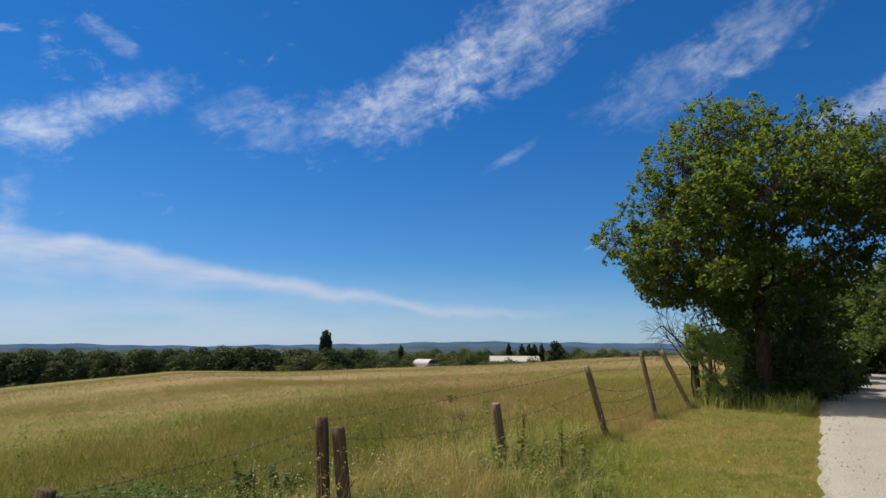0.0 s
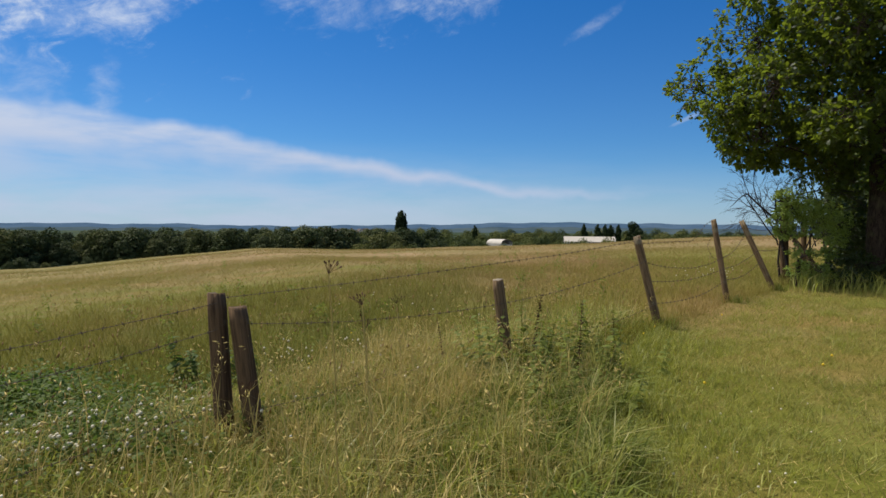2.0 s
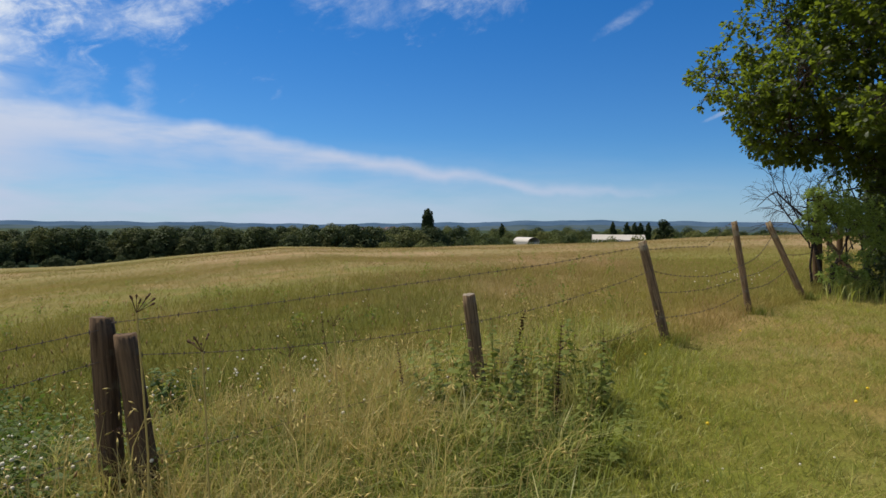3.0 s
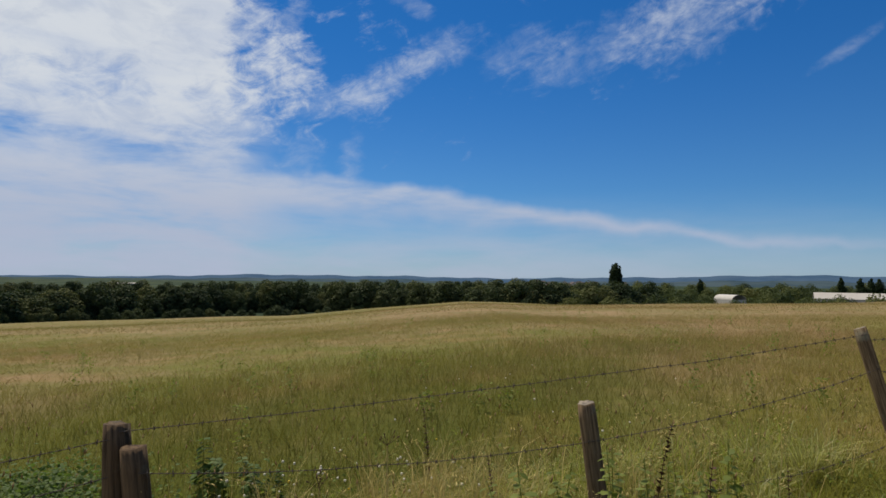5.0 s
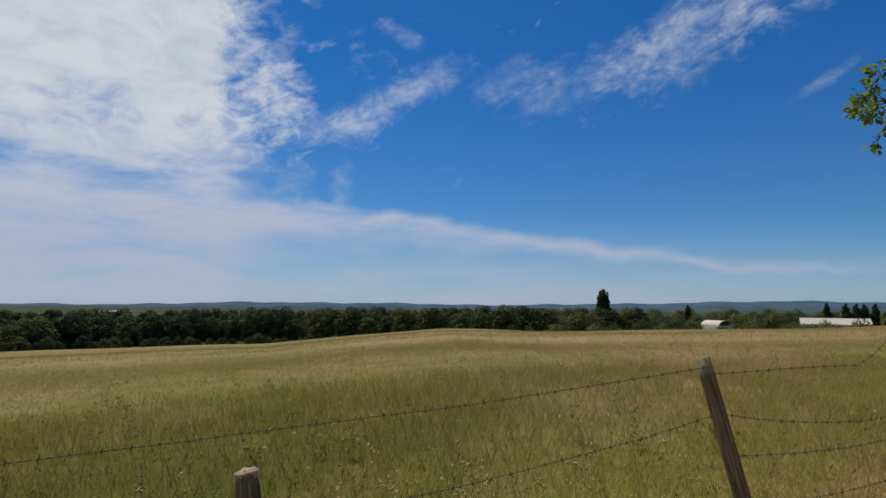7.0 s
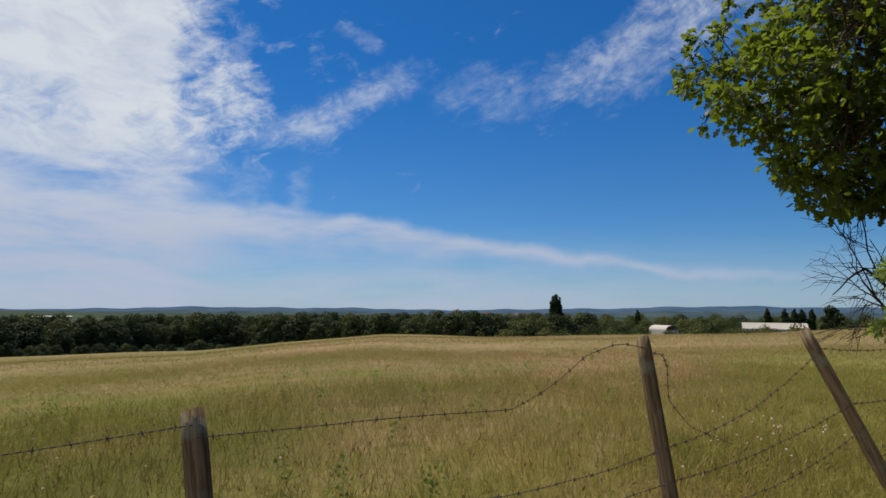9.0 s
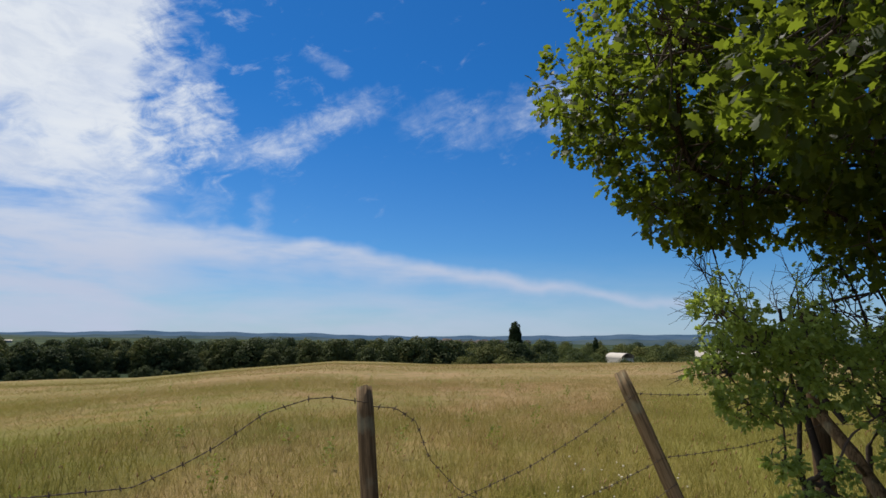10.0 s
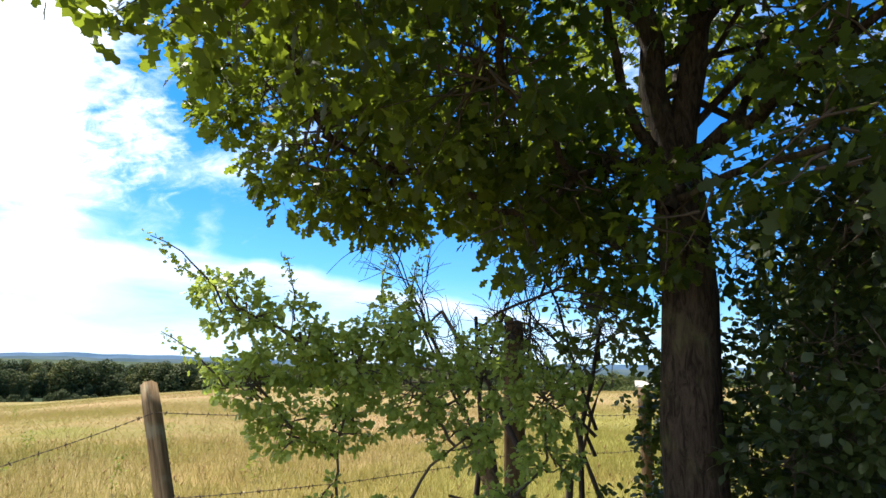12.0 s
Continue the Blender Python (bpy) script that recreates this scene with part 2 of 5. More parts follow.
def gravel_material():
    m, n, out = material("pale_gravel")
    place = n.add("ShaderNodeNewGeometry").outputs["Position"]
    grit = n.noise(place, 60.0, 4, 0.7)
    cells = n.add("ShaderNodeTexVoronoi", Vector=place, Scale=45.0).outputs["Distance"]
    worn = n.noise(place, 1.2, 4, 0.6)
    colour = n.mix(n.smooth(grit, 0.3, 0.7), (0.30, 0.26, 0.20), (0.52, 0.46, 0.38))
    colour = n.mix(n.math("MULTIPLY", n.smooth(worn, 0.4, 0.7), 0.5), colour, (0.44, 0.40, 0.32))
    finish(n, out, colour, 0.95, n.math("ADD", cells, grit), 0.012, 0.2)
    return m


def wood_material(name, dark, light, lichen=(0.33, 0.34, 0.24), amount=0.3):
    m, n, out = material(name)
    place = n.add("ShaderNodeTexCoord").outputs["Object"]
    rnd = n.add("ShaderNodeObjectInfo").outputs["Random"]
    grain = n.noise(n.scaled(place, (1, 1, 0.06)), 55.0, 5, 0.65, 0.3)
    blot = n.noise(place, 6.0, 4, 0.6)
    f = n.math("ADD", n.smooth(grain, 0.3, 0.7), n.math("MULTIPLY", n.math("SUBTRACT", rnd, 0.5), 0.3), clamp=True)
    colour = n.mix(f, dark, light)
    colour = n.mix(n.math("MULTIPLY", n.smooth(blot, 0.5, 0.7), amount), colour, lichen)
    finish(n, out, colour, 0.9, grain, 0.006, 0.15)
    return m


def bark_material():
    m, n, out = material("oak_bark")
    place = n.add("ShaderNodeTexCoord").outputs["Object"]
    ridge = n.noise(n.scaled(place, (1, 1, 0.25)), 26.0, 6, 0.65, 1.2)
    moss = n.noise(place, 3.0, 4, 0.6)
    colour = n.mix(n.smooth(ridge, 0.35, 0.65), (0.018, 0.012, 0.009), (0.070, 0.050, 0.035))
    colour = n.mix(n.math("MULTIPLY", n.smooth(moss, 0.5, 0.7), 0.35), colour, (0.14, 0.14, 0.06))
    finish(n, out, colour, 0.92, ridge, 0.03, 0.15)
    return m


def plain(name, colour, rough=0.8, other=None, scale=3.0, spec=0.3):
    m, n, out = material(name)
    place = n.add("ShaderNodeTexCoord").outputs["Object"]
    f = n.noise(place, scale, 4, 0.6)
    finish(n, out, n.mix(f, colour, other or tuple(c * 0.75 for c in colour)), rough, f, 0.004, spec)
    return m


def hazed_ridge_material(name, colour, other):
    """Wooded hills kilometres away; distance haze is put into their blue colour and glow."""
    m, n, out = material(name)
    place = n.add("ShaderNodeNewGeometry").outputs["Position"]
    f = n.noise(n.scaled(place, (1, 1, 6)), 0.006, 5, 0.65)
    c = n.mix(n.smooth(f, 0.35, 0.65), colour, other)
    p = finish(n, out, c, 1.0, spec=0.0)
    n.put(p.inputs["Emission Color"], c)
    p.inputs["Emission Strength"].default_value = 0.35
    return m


EARTH = earth_material()
GRAVEL = gravel_material()
POST_WOOD = wood_material("weathered_post", (0.09, 0.058, 0.032), (0.27, 0.18, 0.098))
POST_DARK = wood_material("dark_post", (0.05, 0.031, 0.018), (0.16, 0.10, 0.054), amount=0.2)
POST_END = plain("sawn_end", (0.36, 0.29, 0.2), 0.9, (0.2, 0.155, 0.11), 40)
WIRE = plain("rusty_wire", (0.075, 0.050, 0.034), 0.85, (0.14, 0.11, 0.085), 60, 0.2)
BARK = bark_material()
TWIG = plain("twig_bark", (0.10, 0.075, 0.055), 0.9, (0.055, 0.04, 0.03), 30)
DEAD = plain("dead_twig", (0.032, 0.025, 0.022), 0.95, (0.065, 0.052, 0.045), 20, 0.1)
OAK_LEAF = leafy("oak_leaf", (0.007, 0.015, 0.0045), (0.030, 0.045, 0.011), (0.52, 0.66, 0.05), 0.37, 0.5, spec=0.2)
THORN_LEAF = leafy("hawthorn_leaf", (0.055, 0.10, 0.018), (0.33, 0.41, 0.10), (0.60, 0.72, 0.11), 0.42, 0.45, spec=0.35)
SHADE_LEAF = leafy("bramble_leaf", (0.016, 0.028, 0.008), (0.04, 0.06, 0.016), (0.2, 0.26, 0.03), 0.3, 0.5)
LANE_LEAF = leafy("lane_leaf", (0.022, 0.042, 0.010), (0.07, 0.10, 0.022), (0.34, 0.42, 0.05), 0.32, 0.5)
WOODS_LEAF = leafy("woods_leaf", (0.033, 0.045, 0.018), (0.092, 0.108, 0.041), (0.08, 0.11, 0.02), 0.2, 0.7, tree_tint, 0.1)
BUSH_LEAF = leafy("hedge_leaf", (0.042, 0.055, 0.019), (0.125, 0.142, 0.046), (0.2, 0.24, 0.05), 0.2, 0.7, tree_tint, 0.1)
POPLAR_LEAF = leafy("poplar_leaf", (0.014, 0.026, 0.010), (0.035, 0.05, 0.016), (0.08, 0.11, 0.02), 0.2, 0.7, spec=0.1)
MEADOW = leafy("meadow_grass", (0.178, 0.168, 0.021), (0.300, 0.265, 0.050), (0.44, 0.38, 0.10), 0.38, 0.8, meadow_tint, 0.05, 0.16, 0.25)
VERGE = leafy("verge_grass", (0.115, 0.122, 0.018), (0.39, 0.325, 0.09), (0.44, 0.43, 0.10), 0.36, 0.7, verge_tint, 0.12, 0.95)
LUSH = leafy("lush_grass", (0.058, 0.092, 0.014), (0.50, 0.47, 0.115), (0.48, 0.52, 0.06), 0.40, 0.45, spec=0.25)
TUSSOCK = leafy("tussock_blade", (0.12, 0.155, 0.02), (0.62, 0.53, 0.19), (0.48, 0.5, 0.10), 0.42, 0.42, spec=0.3)
STRAW = leafy("dry_straw", (0.34, 0.26, 0.075), (0.66, 0.50, 0.17), (0.5, 0.4, 0.14), 0.25, 0.55, spec=0.25)
SEED = leafy("seed_head", (0.30, 0.185, 0.09), (0.46, 0.31, 0.16), (0.5, 0.34, 0.17), 0.4, 0.8, spec=0.1)
NETTLE = leafy("nettle_leaf", (0.068, 0.098, 0.016), (0.25, 0.275, 0.062), (0.38, 0.43, 0.06), 0.38, 0.6, spec=0.15)
CLOVER = leafy("clover_leaf", (0.042, 0.075, 0.012), (0.135, 0.18, 0.034), (0.22, 0.34, 0.05), 0.32, 0.6, spec=0.2)
DOCK = plain("dock_seed", (0.12, 0.055, 0.028), 0.9, (0.055, 0.032, 0.018), 30)
PETAL = plain("white_petal", (0.78, 0.72, 0.56), 0.9, (0.66, 0.58, 0.40), 50, 0.05)
YELLOW = plain("yellow_petal", (0.75, 0.55, 0.03), 0.7, (0.7, 0.42, 0.02), 50)
BARN_WHITE = plain("white_sheeting", (0.62, 0.56, 0.48), 0.7, (0.47, 0.42, 0.36), 0.4)
BARN_ROOF = plain("pale_roof", (0.58, 0.52, 0.44), 0.8, (0.44, 0.38, 0.31), 0.2)
BARN_SIDE = plain("grey_gable", (0.30, 0.30, 0.29), 0.8, (0.2, 0.2, 0.2), 0.5)
HOUSE_WALL = plain("rendered_wall", (0.55, 0.50, 0.44), 0.9, (0.42, 0.38, 0.33), 0.4)
HOUSE_ROOF = plain("tiled_roof", (0.125, 0.085, 0.075), 0.9, (0.10, 0.085, 0.08), 0.6)
GLASS_DARK = plain("dark_pane", (0.03, 0.035, 0.04), 0.15)
# both ridge colours carry the blue of the air in front of them
HILL_NEAR = hazed_ridge_material("wooded_ridge", (0.034, 0.055, 0.068), (0.058, 0.080, 0.088))
HILL_FAR = hazed_ridge_material("far_ridge", (0.042, 0.075, 0.12), (0.06, 0.095, 0.14))


# ---------------------------------------------------------------- mesh helpers
def quick_mesh(name, verts, faces, *mats):
    """A mesh from arrays of vertices and of triangles or quads."""
    me = bpy.data.meshes.new(name)
    verts, faces = np.asarray(verts, np.float32), np.asarray(faces, np.int32)
    me.vertices.add(len(verts))
    me.vertices.foreach_set("co", verts.ravel())
    me.loops.add(faces.size)
    me.loops.foreach_set("vertex_index", faces.ravel())
    me.polygons.add(len(faces))
    me.polygons.foreach_set("loop_start", np.arange(len(faces), dtype=np.int32) * faces.shape[1])
    for m in mats:
        me.materials.append(m)
    me.update(calc_edges=True)
    return me


def smooth_shade(me):
    me.polygons.foreach_set("use_smooth", np.ones(len(me.polygons), dtype=bool))
    return me


def part(name, data, parent, label="", at=None):
    """One mesh object under a thing or a part."""
    ob = new(name, data)
    ob.parent = parent
    if at is not None:
        ob.matrix_basis = at
    if label:
        ob["label"] = label
    return ob


def from_bm(name, bm, *mats):
    me = bpy.data.meshes.new(name)
    bm.to_mesh(me)
    bm.free()
    for m in mats:
        me.materials.append(m)
    return me


def tubes(paths, sides=6):
    """Vertices and quads of tapered tubes; a path is a list of (point, radius)."""
    V, F, base = [], [], 0
    ring = np.linspace(0, 2 * np.pi, sides, endpoint=False)
    cs, sn = np.cos(ring)[:, None], np.sin(ring)[:, None]
    for path in paths:
        P = np.array([p for p, _ in path], float)
        R = np.array([r for _, r in path], float)
        T = np.gradient(P, axis=0)
        T /= np.linalg.norm(T, axis=1)[:, None] + 1e-9
        up = np.where(np.abs(T[:, 2:3]) > 0.9, np.array([[1.0, 0, 0]]), np.array([[0, 0, 1.0]]))
        A = np.cross(T, up)
        A /= np.linalg.norm(A, axis=1)[:, None] + 1e-9
        B = np.cross(T, A)
        for k in range(len(P)):
            V.append(P[k] + R[k] * (cs * A[k] + sn * B[k]))
        for k in range(len(P) - 1):
            i = base + k * sides + np.arange(sides)
            j = base + k * sides + (np.arange(sides) + 1) % sides
            F.append(np.stack([i, j, j + sides, i + sides], 1))
        base += len(P) * sides
    return np.concatenate(V), np.concatenate(F)


def bent(a, b, r0, r1, rng, sway=0.15, steps=6, lift=0.0):
    """A crooked tapering limb from a to b."""
    a, b = np.array(a, float), np.array(b, float)
    n = np.linalg.norm(b - a)
    off = np.zeros(3)
    path = []
    for k in range(steps + 1):
        f = k / steps
        if 0 < k < steps:
            off = off + rng.normal(0, sway * n / steps, 3)
        p = a + (b - a) * f + off * (1 - f) * 1.5 + np.array([0, 0, lift * n * math.sin(math.pi * f)])
        path.append((p, r0 + (r1 - r0) * f ** 0.8))
    return path


def branching(start, ends, r0, r1, rng, sway=0.14, lift=0.04):
    """Limbs that fork: each end joins the nearest point already reached that lies nearer the start."""
    start = np.array(start, float)
    ends = [np.array(e, float) for e in ends]
    order = sorted(range(len(ends)), key=lambda k: np.linalg.norm(ends[k] - start))
    nodes, out = [(start, r0)], []
    for k in order:
        e = ends[k]
        best = min(nodes, key=lambda q: np.linalg.norm(e - q[0]) + 0.35 * np.linalg.norm(q[0] - start))
        ra = max(r1 * 1.6, best[1] * 0.72)
        path = bent(best[0], e, ra, max(r1, ra * 0.5), rng, sway, 7, lift)
        out.append(path)
        for p, rad in path[2::2]:
            nodes.append((np.array(p), rad))
    return out


def frames_of(normals, rng):
    """Random upright turns with the given normals."""
    n = len(normals)
    Z = normals / (np.linalg.norm(normals, axis=1)[:, None] + 1e-9)
    X = np.cross(rng.normal(size=(n, 3)), Z)
    X /= np.linalg.norm(X, axis=1)[:, None] + 1e-9
    return np.stack([X, np.cross(Z, X), Z], 2)


def scatter(verts, tris, places, turns, sizes):
    """Copies of one small shape, joined."""
    verts, tris = np.asarray(verts, float), np.asarray(tris, int)
    V = np.einsum("nij,kj->nki", turns, verts) * sizes[:, None, None] + places[:, None, :]
    F = tris[None] + (np.arange(len(places)) * len(verts))[:, None, None]
    return V.reshape(-1, 3), F.reshape(-1, tris.shape[1])


OAK_SHAPE = ([(0, 0, 0), (0.11, 0.22, 0.02), (0.27, 0.30, 0.04), (0.15, 0.45, 0.02), (0.36, 0.63, 0.0), (0.17, 0.76, -0.03), (0.19, 0.93, -0.07), (0, 1.0, -0.10),
              (-0.19, 0.93, -0.07), (-0.17, 0.76, -0.03), (-0.36, 0.63, 0.0), (-0.15, 0.45, 0.02), (-0.27, 0.30, 0.04), (-0.11, 0.22, 0.02)],
             [(0, 1, 13), (1, 2, 3), (13, 11, 12), (1, 3, 11), (1, 11, 13), (3, 4, 5), (11, 9, 10), (3, 5, 9), (3, 9, 11), (5, 6, 7), (5, 7, 9), (9, 7, 8)])
THORN_SHAPE = ([(0, 0, 0), (0.40, 0.30, 0.06), (0.20, 0.48, 0.03), (0.36, 0.78, 0.0), (0, 1.0, -0.06), (-0.36, 0.78, 0.0), (-0.20, 0.48, 0.03), (-0.40, 0.30, 0.06)],
               [(0, 1, 2), (0, 2, 6), (0, 6, 7), (2, 3, 4), (2, 4, 6), (6, 4, 5)])
SMALL_SHAPE = ([(0, 0, 0), (0.34, 0.45, 0.06), (0.22, 0.8, 0.02), (0, 1.0, -0.06), (-0.22, 0.8, 0.02), (-0.34, 0.45, 0.06)],
               [(0, 1, 5), (1, 2, 4), (1, 4, 5), (2, 3, 4)])
SPINDLE = ([(0, 0, 0), (0.13, 0, 0.45), (-0.07, 0.11, 0.45), (-0.07, -0.11, 0.45), (0, 0, 1)], [(0, 1, 2), (0, 2, 3), (0, 3, 1), (1, 4, 2), (2, 4, 3), (3, 4, 1)])
CLUMP_SHAPE = ([(-0.5, -0.35, 0), (0.2, -0.5, 0.15), (0.5, 0.2, -0.1), (-0.2, 0.55, 0.1)], [(0, 1, 2), (0, 2, 3)])


# ---------------------------------------------------------------- lie of the land
ALONG, ACROSS = np.array([0.60, 0.80]), np.array([0.80, -0.60])


def ground(x, y):
    x, y = np.asarray(x, float), np.asarray(y, float)
    s, w = x * ALONG[0] + y * ALONG[1], x * ACROSS[0] + y * ACROSS[1]
    near = np.interp(s, [-6, -1, 3, 6, 8.8, 11.3, 15, 40], [-0.42, -0.42, -0.41, -0.27, -0.12, 0.0, 0.05, 0.1]) + 0.02 * np.clip(w + 3.4, -4, 8)
    near = near + 0.02 * np.sin(x * 1.7 + 0.6) * np.sin(y * 1.3) + 0.012 * np.sin(x * 3.9 + y * 2.1)
    dx, dy = x - 4, y - 6
    r, az = np.hypot(dx, dy), np.degrees(np.arctan2(dx, dy))
    dip = np.interp(az, [-180, -100, -75, -60, -46, -38, -29, -20, -7, 6, 16, 30, 45, 180], [0.03, 0.066, 0.073, 0.071, 0.067, 0.054, 0.039, 0.042, 0.036, 0.026, 0.014, 0.004, 0.0, 0.0])
    crest = 1.45 - 90 * dip
    crest = np.where(az > 22, np.maximum(crest, 0) * 0 + np.interp(az, [22, 32], [0.3, 0.1]), crest)
    f = np.clip((r - 9) / 81, 0, 1)
    z = near * (1 - f) + crest * f + 0.10 * np.sin(x * 0.21) * np.sin(y * 0.17 + 1) * np.clip((r - 9) / 20, 0, 1)
    g = np.clip((r - 90) / 85, 0, 1)
    g = g * g * (3 - 2 * g)
    return z * (1 - g) - 11.5 * g


def zof(x, y):
    return float(ground(x, y))


def build_ground():
    radii = np.concatenate([np.arange(0.3, 16, 0.35), 16 * 1.06 ** np.arange(0, 99)])
    radii = np.append(radii[radii < 4700], 4700)
    count = 220
    ang = np.linspace(0, 2 * np.pi, count, endpoint=False)
    X = np.concatenate([[4], (4 + radii[:, None] * np.sin(ang)).ravel()])
    Y = np.concatenate([[6], (6 + radii[:, None] * np.cos(ang)).ravel()])
    V = np.stack([X, Y, ground(X, Y)], 1)
    i = np.arange(count)
    j = (i + 1) % count
    F = []
    for k in range(len(radii) - 1):
        a = 1 + k * count
        F += [np.stack([a + i, a + j, a + count + i], 1), np.stack([a + j, a + count + j, a + count + i], 1)]
    F.append(np.stack([np.zeros(count, int), 1 + j, 1 + i], 1))
    me = quick_mesh("ground", V, np.concatenate(F)[:, ::-1], EARTH)
    tagged(new("ground", smooth_shade(me)), "gently rolling summer meadow ground sinking into a valley", "ground", kind="structure")


build_ground()
LANE = [(-3.6, -8.6), (1.3, -1.2), (5.32, 4.63), (8.03, 9.1), (10.8, 13.3), (13.8, 17.7), (18.0, 24.2), (22.4, 30.6), (26.4, 36.0), (33.0, 40.5), (44.0, 44.5)]


def lane_points(step=0.25):
    P = np.array(LANE, float)
    L = np.concatenate([[0], np.cumsum(np.hypot(*np.diff(P, axis=0).T))])
    s = np.arange(0, L[-1], step)
    return np.stack([np.interp(s, L, P[:, 0]), np.interp(s, L, P[:, 1])], 1)


def lane_distance(x, y):
    P = np.array(LANE, float)
    best = np.full(np.shape(x), 1e9)
    for a, b in zip(P[:-1], P[1:]):
        d = b - a
        f = np.clip(((x - a[0]) * d[0] + (y - a[1]) * d[1]) / (d @ d), 0, 1)
        best = np.minimum(best, np.hypot(x - a[0] - f * d[0], y - a[1] - f * d[1]))
    return best


LANE_HALF = 1.15


def build_lane():
    P = lane_points()
    T = np.gradient(P, axis=0)
    T /= np.linalg.norm(T, axis=1)[:, None]
    N = np.stack([T[:, 1], -T[:, 0]], 1)
    rng = np.random.default_rng(3)
    prof = np.array([-1.0, -0.93, -0.6, -0.2, 0.2, 0.6, 0.93, 1.0])
    high = np.array([-0.05, 0.012, 0.02, 0.03, 0.03, 0.02, 0.012, -0.05])
    wob = LANE_HALF + 0.05 * np.sin(np.arange(len(P)) * 0.21) + rng.normal(0, 0.02, len(P))
    XY = P[:, None, :] + N[:, None, :] * (prof[None, :, None] * wob[:, None, None])
    Z = ground(XY[..., 0], XY[..., 1]) + high[None]
    V = np.concatenate([XY, Z[..., None]], 2).reshape(-1, 3)
    k = len(prof)
    a = (np.arange(len(P) - 1)[:, None] * k + np.arange(k - 1)[None]).ravel()
    me = quick_mesh("path", V, np.stack([a, a + 1, a + k + 1, a + k], 1), GRAVEL)
    tagged(new("path", smooth_shade(me)), "pale sandy gravel footpath beside the grass verge", "path", kind="structure")


build_lane()


def build_pebbles():
    rng = np.random.default_rng(4)
    P = lane_points()
    P = P[(P[:, 1] > -2) & (P[:, 1] < 14)]
    pick = rng.integers(len(P), size=900)
    xy = P[pick] + rng.uniform(-1.1, 1.1, (900, 1)) * ACROSS + rng.normal(0, 0.1, (900, 2))
    stone = ([(1, 0, 0), (-0.2, 0.8, 0.1), (-0.9, -0.1, 0), (0.1, -0.9, -0.1), (0.1, 0.05, 0.6), (0, 0, -0.5)], [(0, 1, 4), (1, 2, 4), (2, 3, 4), (3, 0, 4), (1, 0, 5), (2, 1, 5), (3, 2, 5), (0, 3, 5)])
    Q = np.stack([xy[:, 0], xy[:, 1], ground(xy[:, 0], xy[:, 1]) + 0.026], 1)
    V, F = scatter(stone[0], stone[1], Q, frames_of(np.array([0, 0, 1.0]) + rng.normal(0, 0.2, (900, 3)), rng), rng.uniform(0.006, 0.02, 900))
    tagged(new("pebbles", quick_mesh("pebbles", V, F, GRAVEL)), "small pale loose stones on the path", "stones", kind="stuff")


build_pebbles()


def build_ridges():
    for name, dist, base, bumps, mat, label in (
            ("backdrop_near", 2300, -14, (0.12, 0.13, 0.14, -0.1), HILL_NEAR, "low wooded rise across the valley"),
            ("backdrop_far", 3600, -20, (0.47, 0.16, 0.23, 0.0), HILL_FAR, "long wooded hills on the horizon, tinted haze blue")):
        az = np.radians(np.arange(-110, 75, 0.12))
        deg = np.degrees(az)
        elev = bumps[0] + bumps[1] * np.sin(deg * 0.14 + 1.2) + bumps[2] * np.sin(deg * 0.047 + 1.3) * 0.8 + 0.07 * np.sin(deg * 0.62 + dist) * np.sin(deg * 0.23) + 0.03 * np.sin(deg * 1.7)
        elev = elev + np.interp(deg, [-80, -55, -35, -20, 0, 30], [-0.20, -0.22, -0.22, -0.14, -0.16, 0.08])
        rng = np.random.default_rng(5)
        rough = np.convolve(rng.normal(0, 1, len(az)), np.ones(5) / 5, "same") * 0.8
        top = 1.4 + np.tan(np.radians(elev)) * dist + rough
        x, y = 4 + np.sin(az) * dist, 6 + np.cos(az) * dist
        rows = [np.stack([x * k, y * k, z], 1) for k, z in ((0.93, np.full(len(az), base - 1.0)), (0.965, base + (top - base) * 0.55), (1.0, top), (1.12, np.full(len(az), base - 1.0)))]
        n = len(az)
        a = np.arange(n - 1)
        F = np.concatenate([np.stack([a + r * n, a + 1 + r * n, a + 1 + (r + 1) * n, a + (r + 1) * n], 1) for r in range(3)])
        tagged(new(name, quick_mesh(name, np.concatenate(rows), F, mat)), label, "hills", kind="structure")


build_ridges()


# ---------------------------------------------------------------- trees
def crown_of(lobes, count, shape, size, rng, hollow=0.55, flat=0.5):
    """Leaves in clustered lobes (x, y, z, r): dense outside, thin within."""
    lobes = np.array(lobes, float)
    share = lobes[:, 3] ** 2
    pick = rng.choice(len(lobes), count, p=share / share.sum())
    d = rng.normal(size=(count, 3))
    d /= np.linalg.norm(d, axis=1)[:, None]
    rad = hollow + (1.05 - hollow) * rng.random(count) ** 0.7
    P = lobes[pick, :3] + d * (lobes[pick, 3] * rad)[:, None] * np.array([1, 1, 0.85])
    turn = frames_of(d * (1 - flat) + np.array([0, 0, flat]) + rng.normal(0, 0.28, (count, 3)), rng)
    return scatter(shape[0], shape[1], P, turn, size * (0.65 + 0.7 * rng.random(count)))


